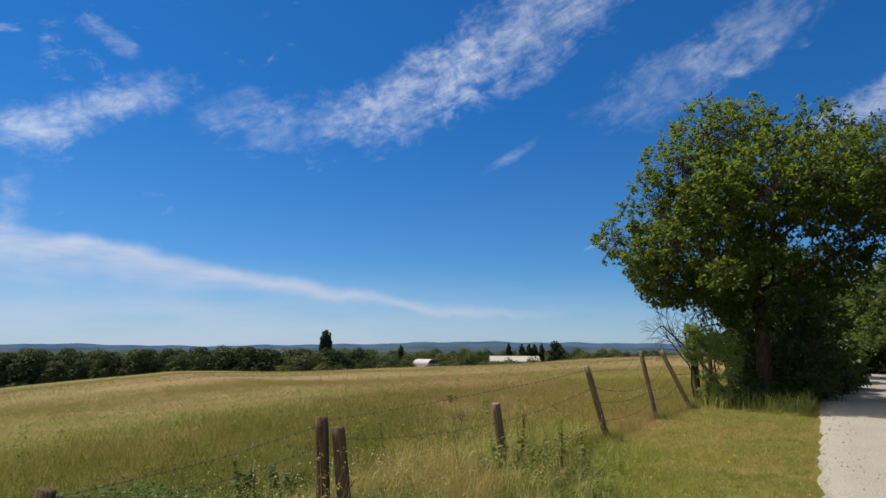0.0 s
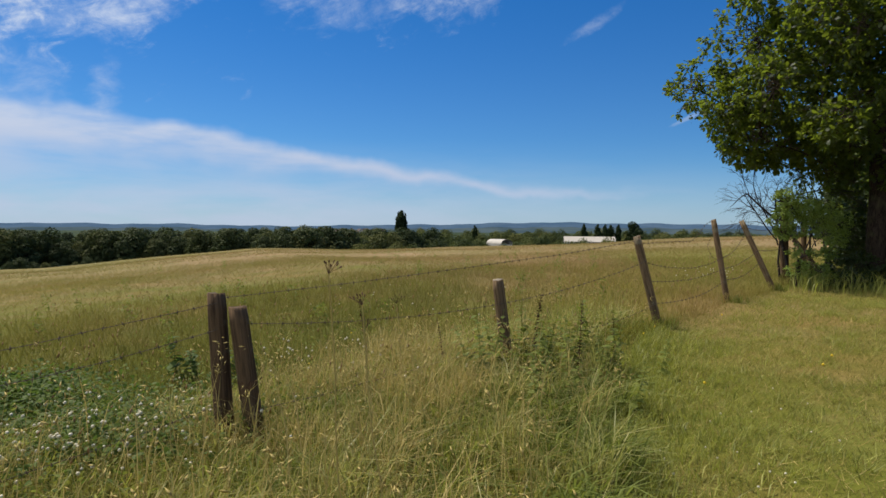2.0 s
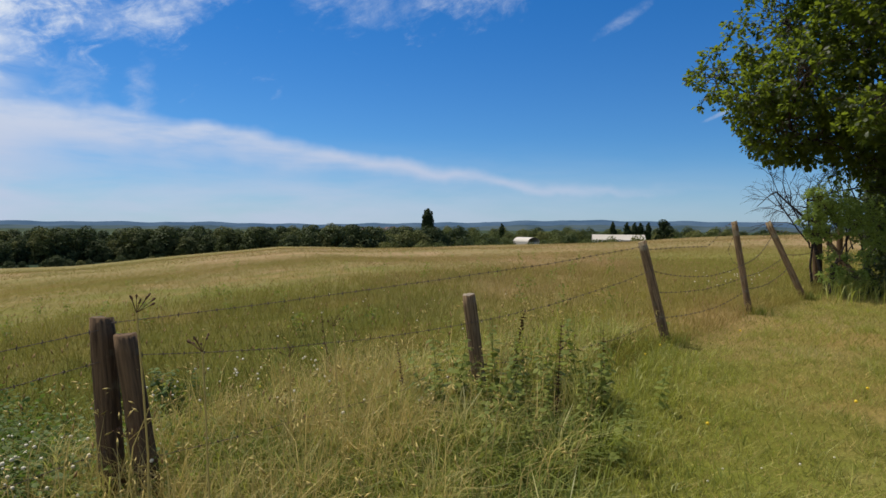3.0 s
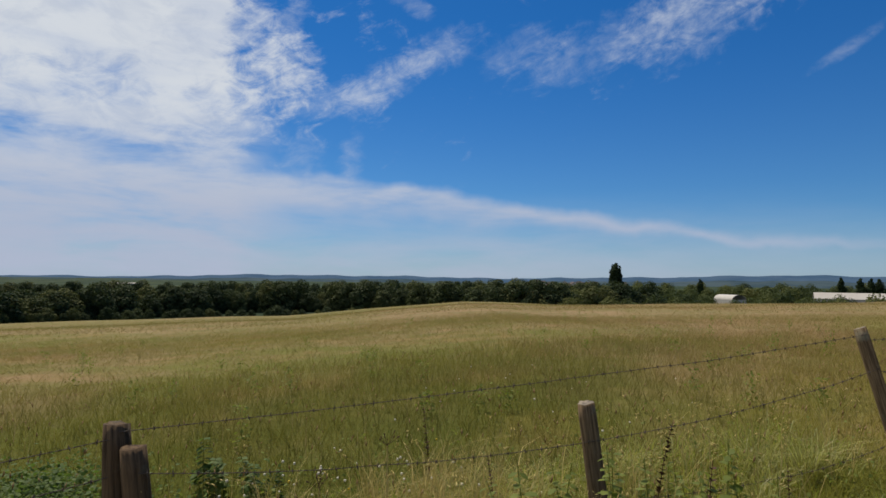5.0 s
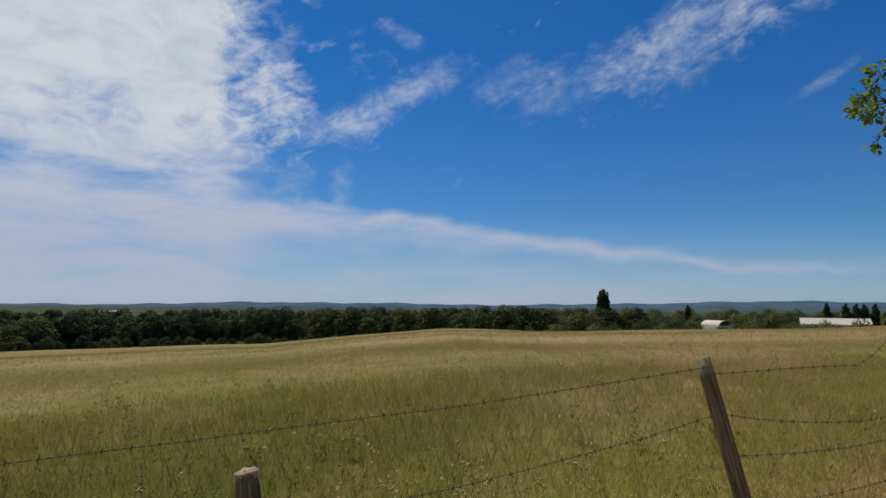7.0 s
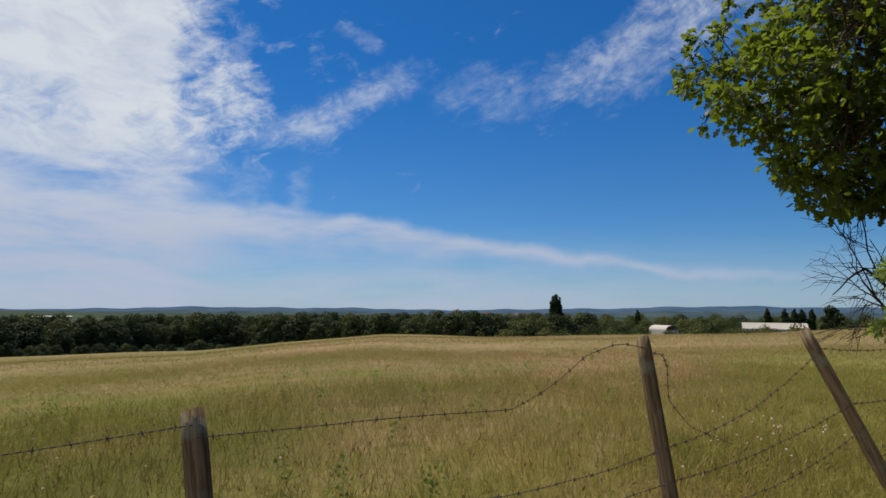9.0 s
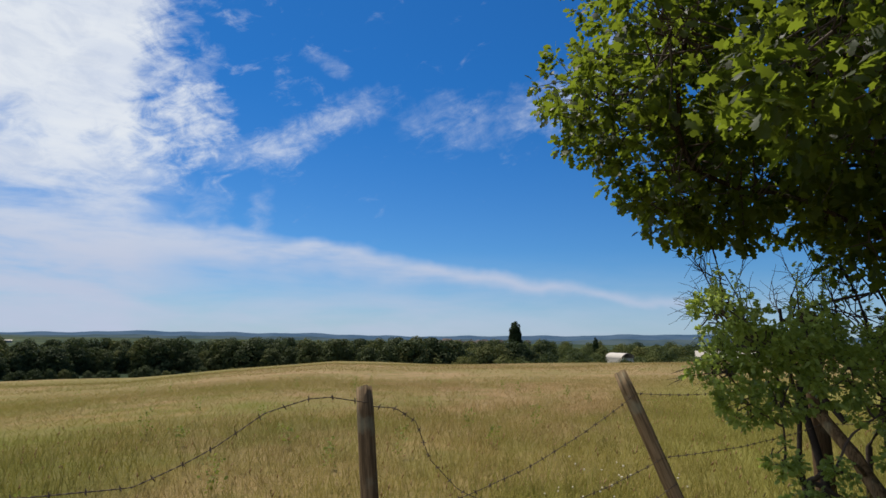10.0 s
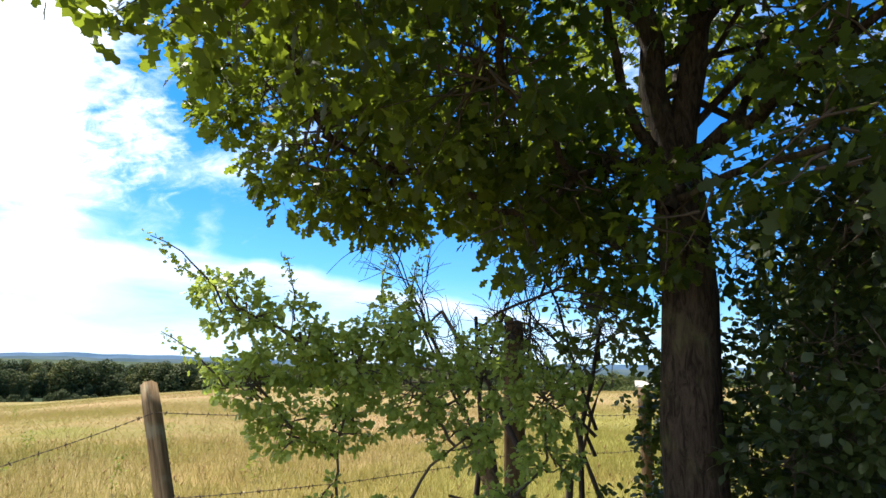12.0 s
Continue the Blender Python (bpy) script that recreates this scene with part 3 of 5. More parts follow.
def far_tree(name, seed, height, width, leaf, count, clump, label, category="tree", tall=False):
    rng = np.random.default_rng(seed)
    root = new(name)
    lobes = []
    n = 15 if not tall else 18
    for k in range(n):
        f = (k + 0.5) / n
        if tall:
            z = height * (0.10 + 0.86 * f)
            w = width * (0.42 - 0.26 * abs(2 * f - 0.9) ** 3)
            lobes.append((rng.normal(0, 0.08) * width, rng.normal(0, 0.08) * width, z, max(0.5, w)))
        else:
            z = height * (0.08 + 0.80 * f)
            spread = width * 0.5 * math.sin(math.pi * min(0.92, 0.25 + 0.7 * f)) * 0.72
            a = k * 2.4 + rng.random()
            lobes.append((math.cos(a) * spread, math.sin(a) * spread, z, width * rng.uniform(0.17, 0.29)))
    V, F = tubes([bent((0, 0, -0.6), (rng.normal(0, 0.2), rng.normal(0, 0.2), height * 0.7), height * 0.022, height * 0.006, rng, 0.06)]
                 + [bent((0, 0, height * 0.25), l[:3], height * 0.010, height * 0.003, rng) for l in lobes[::3]], 6)
    part("trunk", quick_mesh("trunk", V, F, TWIG), root)
    V, F = crown_of(lobes, count, CLUMP_SHAPE, clump, rng, 0.72, 0.2)
    part("crown", quick_mesh("crown", V, F, leaf), root)
    return tagged(root, label, category)


def plant_out(protos, spots, group, rng):
    """Puts a row of trees at spots of (x, y, height factor), the prototypes first."""
    used = set()
    for x, y, k in spots:
        proto = protos[int(rng.integers(len(protos)))]
        m = pose(x, y, zof(x, y) - 0.1, 0, 0, float(rng.uniform(0, 360)))
        kx = k * float(rng.uniform(0.85, 1.2))
        if proto.name in used:
            ob = copy_thing(proto, m)
        else:
            used.add(proto.name)
            ob = proto
            ob.matrix_basis = m
        ob.scale = (kx, kx, k)
        ob["group"] = group


def build_far_woods():
    rng = np.random.default_rng(11)
    LOWER = ([-86, -60, -45, -30, -20], [0.80, 0.80, 0.88, 0.95, 1.0])
    protos = [far_tree("woodland_tree", 20 + i, 11.5, 10.0, WOODS_LEAF, 3000, 0.52, "dark green broadleaf tree in the wood beyond the meadow") for i in range(4)]
    spots = []
    for a in np.arange(-86, -9.5, 0.62):
        d = 205 + 25 * math.sin(a * 0.11) + (0 if a < -25 else (a + 25) * 3.2)
        for row in range(2 if int(a * 100) % 3 == 0 else 1):
            r = d + row * 13 + rng.uniform(-4, 4)
            b = math.radians(a + rng.uniform(-0.5, 0.5))
            k = 0.97 + rng.uniform(-0.34, 0.16) + 0.14 * (rng.random() > 0.9) + 0.07 * math.sin(a * 0.8) + 0.05 * math.sin(a * 2.3) + row * 0.05 + (0.0 if a < -22 else -0.006 * (a + 22))
            spots.append((4 + r * math.sin(b), 6 + r * math.cos(b), k * float(np.interp(a, *LOWER))))
    for a in np.arange(-86, -14, 0.85):
        r, b = 330 + rng.uniform(-12, 12), math.radians(a + rng.uniform(-0.4, 0.4))
        spots.append((4 + r * math.sin(b), 6 + r * math.cos(b), (1.07 + rng.uniform(-0.12, 0.12) + 0.05 * math.sin(a * 0.5)) * float(np.interp(a, *LOWER))))
    for a in np.arange(-86, -27, 0.95):
        r, b = 180 + rng.uniform(-4, 4), math.radians(a + rng.uniform(-0.4, 0.4))
        spots.append((4 + r * math.sin(b), 6 + r * math.cos(b), rng.uniform(0.26, 0.42)))
    plant_out(protos, spots, "wood beyond the meadow", rng)
    protos = [far_tree("hedgerow_tree", 40 + i, 8.5, 10.5, BUSH_LEAF, 1900, 0.50, "mid-green hedgerow tree on the valley floor") for i in range(3)]
    spots = []
    for a in np.arange(-17, 42, 1.55):
        for row in range(6):
            r = (205, 262, 305, 390, 500, 640)[row] + rng.uniform(-12, 12)
            b = math.radians(a + rng.uniform(-0.6, 0.6))
            x, y = 4 + r * math.sin(b), 6 + r * math.cos(b)
            if row == 2 and (-24 < x < 3 or 12 < x < 62):
                continue
            k = (0.90, 1.0, 1.08, 1.24, 1.36, 1.52)[row] * rng.uniform(0.78, 1.08)
            if row < 2 and (-16 < x * 300 / y < -3):
                k *= 0.66
            spots.append((x, y, k))
    for x in list(np.arange(-24, 2, 3.6)) + list(np.arange(8, 66, 3.8)):
        near = x < 4
        spots.append((x + rng.uniform(-1, 1), (283 if near else 318) + rng.uniform(-3, 3), (0.50 if near else 0.62) + rng.uniform(-0.08, 0.10)))
    plant_out(protos, spots, "hedgerow trees", rng)
    pop = far_tree("poplar", 61, 24.5, 8.6, POPLAR_LEAF, 5200, 0.75, "tall dark columnar poplar standing above the hedgerows", tall=True)
    pop.matrix_basis = pose(-72, 342.5, zof(-72, 342.5))
    small = far_tree("conifer", 62, 16.0, 4.2, POPLAR_LEAF, 1500, 0.7, "small dark conical conifer far across the valley", tall=True)
    plant_out([small], [(-34, 420, 1.0)] + [(x, 380, k) for x, k in ((39, 1.08), (47.2, 1.06), (51.8, 1.05), (55.5, 1.04), (60, 1.05))], "dark conifers behind the sheds", rng)
    big = far_tree("broad_conifer", 63, 18.5, 11.0, POPLAR_LEAF, 2600, 0.8, "broad dark conifer beside the long white shed")
    big.matrix_basis = pose(70, 382, zof(70, 382))


build_far_woods()


# ---------------------------------------------------------------- sheds and village
def box(bm, x0, x1, y0, y1, z0, z1):
    v = [bm.verts.new(p) for p in ((x0, y0, z0), (x1, y0, z0), (x1, y1, z0), (x0, y1, z0), (x0, y0, z1), (x1, y0, z1), (x1, y1, z1), (x0, y1, z1))]
    for f in ((3, 2, 1, 0), (4, 5, 6, 7), (0, 1, 5, 4), (1, 2, 6, 5), (2, 3, 7, 6), (3, 0, 4, 7)):
        bm.faces.new([v[i] for i in f])


def gable(name, w, d, h, ridge, over, wall_mat, roof_mat, label, category):
    """A building with its ridge along x."""
    root = new(name)
    bm = bmesh.new()
    box(bm, -w / 2, w / 2, -d / 2, d / 2, -1, h)
    for x in (-w / 2, w / 2):
        bm.faces.new([bm.verts.new(p) for p in ((x, -d / 2, h), (x, d / 2, h), (x, 0, h + ridge))])
    part("wall", from_bm("wall", bm, wall_mat), root)
    bm = bmesh.new()
    o = over
    for sgn in (-1, 1):
        lo, hi = h - o * ridge / (d / 2), h + ridge
        a = [(-w / 2 - o, sgn * (d / 2 + o), lo), (w / 2 + o, sgn * (d / 2 + o), lo), (w / 2 + o, 0, hi), (-w / 2 - o, 0, hi)]
        low = [bm.verts.new(p) for p in a]
        high = [bm.verts.new((p[0], p[1], p[2] + 0.25)) for p in a]
        for f in ((0, 1, 2, 3), (7, 6, 5, 4), (0, 4, 5, 1), (1, 5, 6, 2), (2, 6, 7, 3), (3, 7, 4, 0)):
            bm.faces.new([(low + high)[i] for i in f])
    part("roof", from_bm("roof", bm, roof_mat), root)
    return tagged(root, label, category)


def build_buildings():
    shed = new("domed_shed")
    # a low barrel-roofed shed
    bm = bmesh.new()
    prev = None
    for k in range(13):
        a = math.pi * k / 12
        x, z = -6.0 * math.cos(a), 6.2 + 2.6 * math.sin(a)
        row = [bm.verts.new((x, y, z)) for y in (-11, 11)]
        if prev:
            bm.faces.new((prev[0], prev[1], row[1], row[0]))
        prev = row
    part("roof", from_bm("roof", bm, BARN_WHITE), shed, "white curved sheet roof")
    bm = bmesh.new()
    box(bm, -5.9, 5.9, -10.9, 10.9, -1, 6.25)
    part("wall", from_bm("wall", bm, BARN_WHITE), shed)
    bm = bmesh.new()
    box(bm, -2.2, 2.2, -11.0, -10.94, 0, 5)
    part("door", from_bm("door", bm, BARN_SIDE), shed)
    tagged(shed, "white barrel-roofed farm shed half hidden by hedges", "shed")
    shed.matrix_basis = pose(-11.4, 300, zof(-11, 300) - 0.5, 0, 0, 38)
    shed.scale = (0.60, 0.60, 0.93)
    long = gable("long_shed", 27, 11, 6.6, 2.7, 0.4, BARN_WHITE, BARN_ROOF, "long low white farm shed with a pale roof", "shed")
    long.matrix_basis = pose(37, 332, zof(37, 332) - 0.5)
    for k in range(6):
        bm = bmesh.new()
        box(bm, -0.9, 0.9, -5.56, -5.5, 3.6, 5.2)
        part("window", from_bm("window", bm, GLASS_DARK), long, at=pose(-11 + k * 4.4, 0, 0))
    glass = gable("greenhouse", 46, 14, 2.6, 1.0, 0.3, BARN_SIDE, BARN_ROOF, "long pale greenhouse far beyond the wood", "greenhouse")
    glass.matrix_basis = pose(4 - 760, 6 + 482, zof(-756, 488) - 0.2, 0, 0, 57)
    rng = np.random.default_rng(17)
    proto = gable("house", 9, 7.5, 5.2, 3.2, 0.4, HOUSE_WALL, HOUSE_ROOF, "small house with a brown tiled roof in the far village", "house")
    for k in range(2):
        bm = bmesh.new()
        box(bm, -0.6, 0.6, -3.81, -3.74, 1.2, 2.6)
        part("window", from_bm("window", bm, GLASS_DARK), proto, at=pose(-2.2 + 4.4 * k, 0, 0))
    first = True
    for k in range(26):
        a, r = math.radians(rng.uniform(-20.5, -11)), rng.uniform(620, 900)
        x, y = 4 + r * math.sin(a), 6 + r * math.cos(a)
        m = pose(x, y, zof(x, y) + (r - 600) * 0.012 + 1.2, 0, 0, float(rng.uniform(0, 180)))
        ob = proto if first else copy_thing(proto, m)
        ob.matrix_basis = m
        first = False
        ob["group"] = "far village houses"


build_buildings()


# ---------------------------------------------------------------- fence
POSTS = [  # foot x, y, then top x, y, z, radius, dark
    (-2.05, 2.20, -2.02, 2.28, 0.55, 0.060, 1),
    (-0.80, 4.55, -0.86, 4.54, 0.72, 0.067, 1),
    (-0.58, 4.58, -0.69, 4.52, 0.63, 0.066, 1),
    (1.13, 6.54, 1.01, 6.53, 0.68, 0.060, 0),
    (3.05, 8.80, 2.76, 8.86, 1.10, 0.052, 0),
    (4.53, 10.66, 4.33, 10.79, 1.36, 0.045, 0),
    (6.0, 12.60, 5.44, 12.74, 1.38, 0.050, 0),
    (7.20, 15.05, 7.17, 15.10, 1.94, 0.090, 1),
    (8.37, 16.76, 8.35, 16.76, 1.36, 0.065, 1),
]


def post_at(i, drop):
    fx, fy, tx, ty, tz, r, dark = POSTS[i]
    foot, top = np.array([fx, fy, zof(fx, fy)]), np.array([tx, ty, tz])
    way = (foot - top) / np.linalg.norm(foot - top)
    return top + way * drop


def build_fence():
    fence = new("fence")
    tagged(fence, "old leaning post and barbed wire fence along the meadow", "fence")
    rng = np.random.default_rng(8)
    for i, (fx, fy, tx, ty, tz, r, dark) in enumerate(POSTS):
        foot, top = np.array([fx, fy, zof(fx, fy)]), post_at(i, 0)
        axis = top - foot
        full = np.linalg.norm(axis)
        axis /= full
        start = foot - axis * 0.25
        sides, rings = 14, 12
        length = full + 0.25
        a = np.linspace(0, 2 * np.pi, sides, endpoint=False)
        flute = 1 + 0.05 * np.sin(a * 3 + i) + rng.normal(0, 0.025, sides)
        crack = rng.integers(sides)
        V = []
        for k in range(rings + 1):
            f = k / rings
            rad = r * (1.03 - 0.06 * f) * flute * (1 + rng.normal(0, 0.012, sides))
            rad[crack] *= 0.86
            if k == rings:
                rad = rad * 0.93
            tilt = np.array([0.0] * sides) if k < rings else 0.006 * np.cos(a + i) + rng.normal(0, 0.003, sides)
            V.append(np.stack([np.cos(a) * rad, np.sin(a) * rad, np.full(sides, f * length) + tilt], 1))
        V = np.concatenate(V + [np.array([[0, 0, length - 0.006]])])
        F = []
        for k in range(rings):
            b = k * sides + np.arange(sides)
            c = k * sides + (np.arange(sides) + 1) % sides
            F += [(x, y, z) for x, y, z in zip(b, c, c + sides)] + [(x, y, z) for x, y, z in zip(b, c + sides, b + sides)]
        e = rings * sides
        F += [(e + j, e + (j + 1) % sides, len(V) - 1) for j in range(sides)]
        me = quick_mesh("post", V, F, POST_DARK if dark else POST_WOOD, POST_END)
        for j in range(sides):
            me.polygons[len(F) - 1 - j].material_index = 0 if dark else 1
        turn = Vector(axis.tolist()).to_track_quat("Z", "Y").to_matrix().to_4x4()
        part("post", me, fence, "dark weathered round wooden post" if dark else "grey weathered leaning wooden post", Matrix.Translation(start.tolist()) @ turn)
    spans = [  # post, drop, post, drop, sag, kink
        (0, 0.05, 1, 0.06, 0.03), (0, 0.24, 1, 0.24, 0.05), (0, 0.72, 1, 0.76, 0.04),
        (1, 0.03, 4, 0.05, 0.04), (2, 0.11, 3, 0.23, 0.05), (3, 0.23, 4, 0.34, 0.05), (2, 0.72, 3, 0.62, 0.03), (3, 0.60, 4, 0.92, 0.10),
        (4, 0.10, 5, 0.07, 0.20), (4, 0.62, 5, 0.80, 0.06), (4, 0.92, 5, 0.98, 0.08), (5, 0.62, 6, 0.16, 0.10), (4, 0.36, 5, 0.62, 0.12),
        (5, 0.98, 6, 0.80, 0.10), (5, 0.80, 6, 0.62, 0.06), (6, 0.16, 7, 0.70, 0.05), (6, 0.62, 7, 1.10, 0.05), (7, 0.70, 8, 0.25, 0.05), (7, 1.10, 8, 0.60, 0.05),
    ]
    runs = []
    for a, da, b, db, sag in spans:
        A, B = post_at(a, da), post_at(b, db)
        side = np.array([0.8, -0.6, 0]) * 0.055
        A, B = A + side, B + side
        n = 26
        f = np.linspace(0, 1, n)
        P = A[None] * (1 - f)[:, None] + B[None] * f[:, None]
        P[:, 2] -= sag * 4 * f * (1 - f)
        if (a, b, db) == (4, 5, 0.07):
            P[:, 2] = A[2] * (1 - f) + B[2] * f + np.interp(f, [0, 0.2, 0.4, 0.6, 0.7, 0.8, 0.9, 1], [0, -0.05, -0.10, -0.17, -0.10, 0.03, 0.07, 0])
        P[1:-1] += np.cumsum(rng.normal(0, 0.0025, (n - 2, 3)), 0) * (1 - np.abs(2 * f[1:-1] - 1))[:, None]
        runs.append(P)
    # a loose end that hangs in a loop from the fifth post
    A = post_at(5, 0.09)
    f = np.linspace(0, 1, 24)
    knots = [0, 0.15, 0.4, 0.6, 0.8, 1.0]
    runs.append(np.stack([A[0] + np.interp(f, knots, [0.03, 0.09, 0.10, 0.09, 0.22, 0.50]), A[1] + np.interp(f, knots, [0, 0.16, 0.42, 0.66, 0.82, 0.95]),
                          A[2] + np.interp(f, knots, [0, -0.02, -0.12, -0.36, -0.56, -0.68])], 1))
    for P in runs:
        L = np.concatenate([[0], np.cumsum(np.linalg.norm(np.diff(P, axis=0), axis=1))])
        s = np.arange(0, L[-1], 0.02)
        Q = np.stack([np.interp(s, L, P[:, c]) for c in range(3)], 1)
        twist = s * 90
        T = np.gradient(Q, axis=0)
        T /= np.linalg.norm(T, axis=1)[:, None]
        X = np.cross(T, np.array([0, 0, 1.0]))
        X /= np.linalg.norm(X, axis=1)[:, None]
        Y = np.cross(T, X)
        off = 0.0019 * (np.cos(twist)[:, None] * X + np.sin(twist)[:, None] * Y)
        V, F = tubes([[(q, 0.0016) for q in Q + off], [(q, 0.0016) for q in Q - off]], 4)
        wire = part("wire", quick_mesh("wire", V, F, WIRE), fence, "rusty twisted barbed wire strand")
        barbs = []
        for d in np.arange(0.06, L[-1], 0.115):
            c = np.array([np.interp(d, L, P[:, k]) for k in range(3)])
            k = int(min(len(T) - 1, d / 0.02))
            u, v = X[k], Y[k]
            ang = rng.uniform(0, 6.28)
            w = math.cos(ang) * u + math.sin(ang) * v
            x = -math.sin(ang) * u + math.cos(ang) * v
            barbs.append([(c - w * 0.016 + T[k] * 0.004, 0.0012), (c, 0.0045), (c + w * 0.016 - T[k] * 0.004, 0.0012)])
            barbs.append([(c - x * 0.016 - T[k] * 0.004, 0.0012), (c, 0.0045), (c + x * 0.016 + T[k] * 0.004, 0.0012)])
        V, F = tubes(barbs, 4)
        tagged(part("barb_row", quick_mesh("barb_row", V, F, WIRE), wire), kind="stuff")


build_fence()


# ---------------------------------------------------------------- the oak by the path
def tufts(lobes, per_area, leaves, shape, size, spread, rng, shell=0.6):
    """Rosettes of leaves at twig tips spread over lobes (x, y, z, r). Returns the leaf mesh arrays and the tips."""
    tips, ways = [], []
    for x, y, z, r in lobes:
        n = max(6, int(per_area * r * r))
        d = rng.normal(size=(n, 3))
        d /= np.linalg.norm(d, axis=1)[:, None]
        rad = r * (shell + (1.12 - shell) * rng.random(n) ** 0.6)
        tips.append(np.array([x, y, z]) + d * rad[:, None] * np.array([1, 1, 0.86]))
        ways.append(d)
    tips, ways = np.concatenate(tips), np.concatenate(ways)
    P = np.repeat(tips, leaves, 0)
    W = np.repeat(ways, leaves, 0)
    out = rng.normal(size=P.shape) + W * 0.7
    out /= np.linalg.norm(out, axis=1)[:, None]
    P = P + out * (spread * rng.random(len(P)))[:, None]
    Y = out + np.array([0, 0, -0.25])
    Y /= np.linalg.norm(Y, axis=1)[:, None]
    N = np.cross(Y, rng.normal(size=P.shape) * 0.6 + rng.normal(size=P.shape) * 0.2)
    N = N * np.sign(N[:, 2:3] + 1e-6) + np.array([0, 0, 0.2])
    X = np.cross(Y, N)
    X /= np.linalg.norm(X, axis=1)[:, None] + 1e-9
    turns = np.stack([X, Y, np.cross(X, Y)], 2)
    V, F = scatter(shape[0], shape[1], P, turns, size * (0.6 + 0.75 * rng.random(len(P))))
    return V, F, tips, ways


OAK_FOOT = (8.47, 13.80)
OAK_LOBES = [
    (5.6, 13.6, 3.75, 0.68), (5.12, 14.7, 4.4, 0.66), (6.0, 13.5, 3.15, 0.62), (6.1, 14.0, 5.2, 1.0), (6.5, 13.3, 6.1, 1.05), (7.5, 13.6, 7.0, 1.15),
    (8.6, 14.2, 7.4, 1.05), (9.8, 13.4, 6.8, 1.15), (11.0, 13.2, 6.2, 1.25), (12.0, 12.8, 5.4, 1.2), (7.0, 12.8, 4.7, 1.05), (8.3, 12.3, 5.6, 1.15),
    (9.8, 12.0, 5.0, 1.15), (6.5, 11.48, 3.0, 0.42), (6.75, 11.9, 3.35, 0.65), (7.3, 13.0, 3.25, 0.75), (8.6, 15.6, 5.4, 1.4), (6.8, 15.0, 4.2, 1.0)]
OAK_LOBES += [
    (10.9, 14.2, 5.7, 1.1), (11.0, 12.6, 4.3, 0.9), (9.2, 13.0, 3.3, 0.45), (7.9, 13.3, 4.3, 0.8), (6.55, 13.7, 2.95, 0.5), (6.0, 12.7, 4.0, 0.75),
    (7.8, 14.7, 3.4, 0.7), (7.6, 12.0, 3.7, 0.6), (8.9, 12.6, 2.5, 0.35), (7.4, 13.6, 2.5, 0.4), (7.2, 14.5, 3.3, 0.85), (6.3, 14.8, 3.5, 0.85), (8.3, 13.2, 2.4, 0.35), (9.9, 12.9, 3.7, 0.75), (10.5, 13.6, 3.5, 0.8), (10.4, 14.6, 3.6, 0.8), (8.05, 14.0, 2.35, 0.36), (7.7, 14.5, 2.5, 0.42), (7.75, 13.6, 2.75, 0.36), (8.0, 13.9, 2.9, 0.4), (7.5, 14.1, 2.8, 0.42), (8.3, 14.6, 2.4, 0.4), (7.3, 14.9, 3.0, 0.5), (9.7, 10.9, 5.2, 1.1), (10.7, 11.5, 4.7, 1.1), (11.4, 10.7, 5.3, 1.1), (12.4, 11.8, 5.2, 1.2),
    # last four above and next six: mostly out of view, added to shade the path
    (7.6, 11.4, 4.9, 0.75), (8.7, 11.2, 5.3, 0.9), (8.3, 11.6, 4.5, 0.65), (6.9, 11.6, 4.6, 0.65), (6.6, 11.9, 5.2, 0.7), (7.3, 12.0, 5.5, 0.7), (9.15, 14.1, 4.0, 0.5), (9.6, 14.6, 3.6, 0.42), (5.2, 13.4, 3.75, 0.35), (5.85, 14.1, 2.95, 0.42), (6.2, 14.2, 2.85, 0.36)]


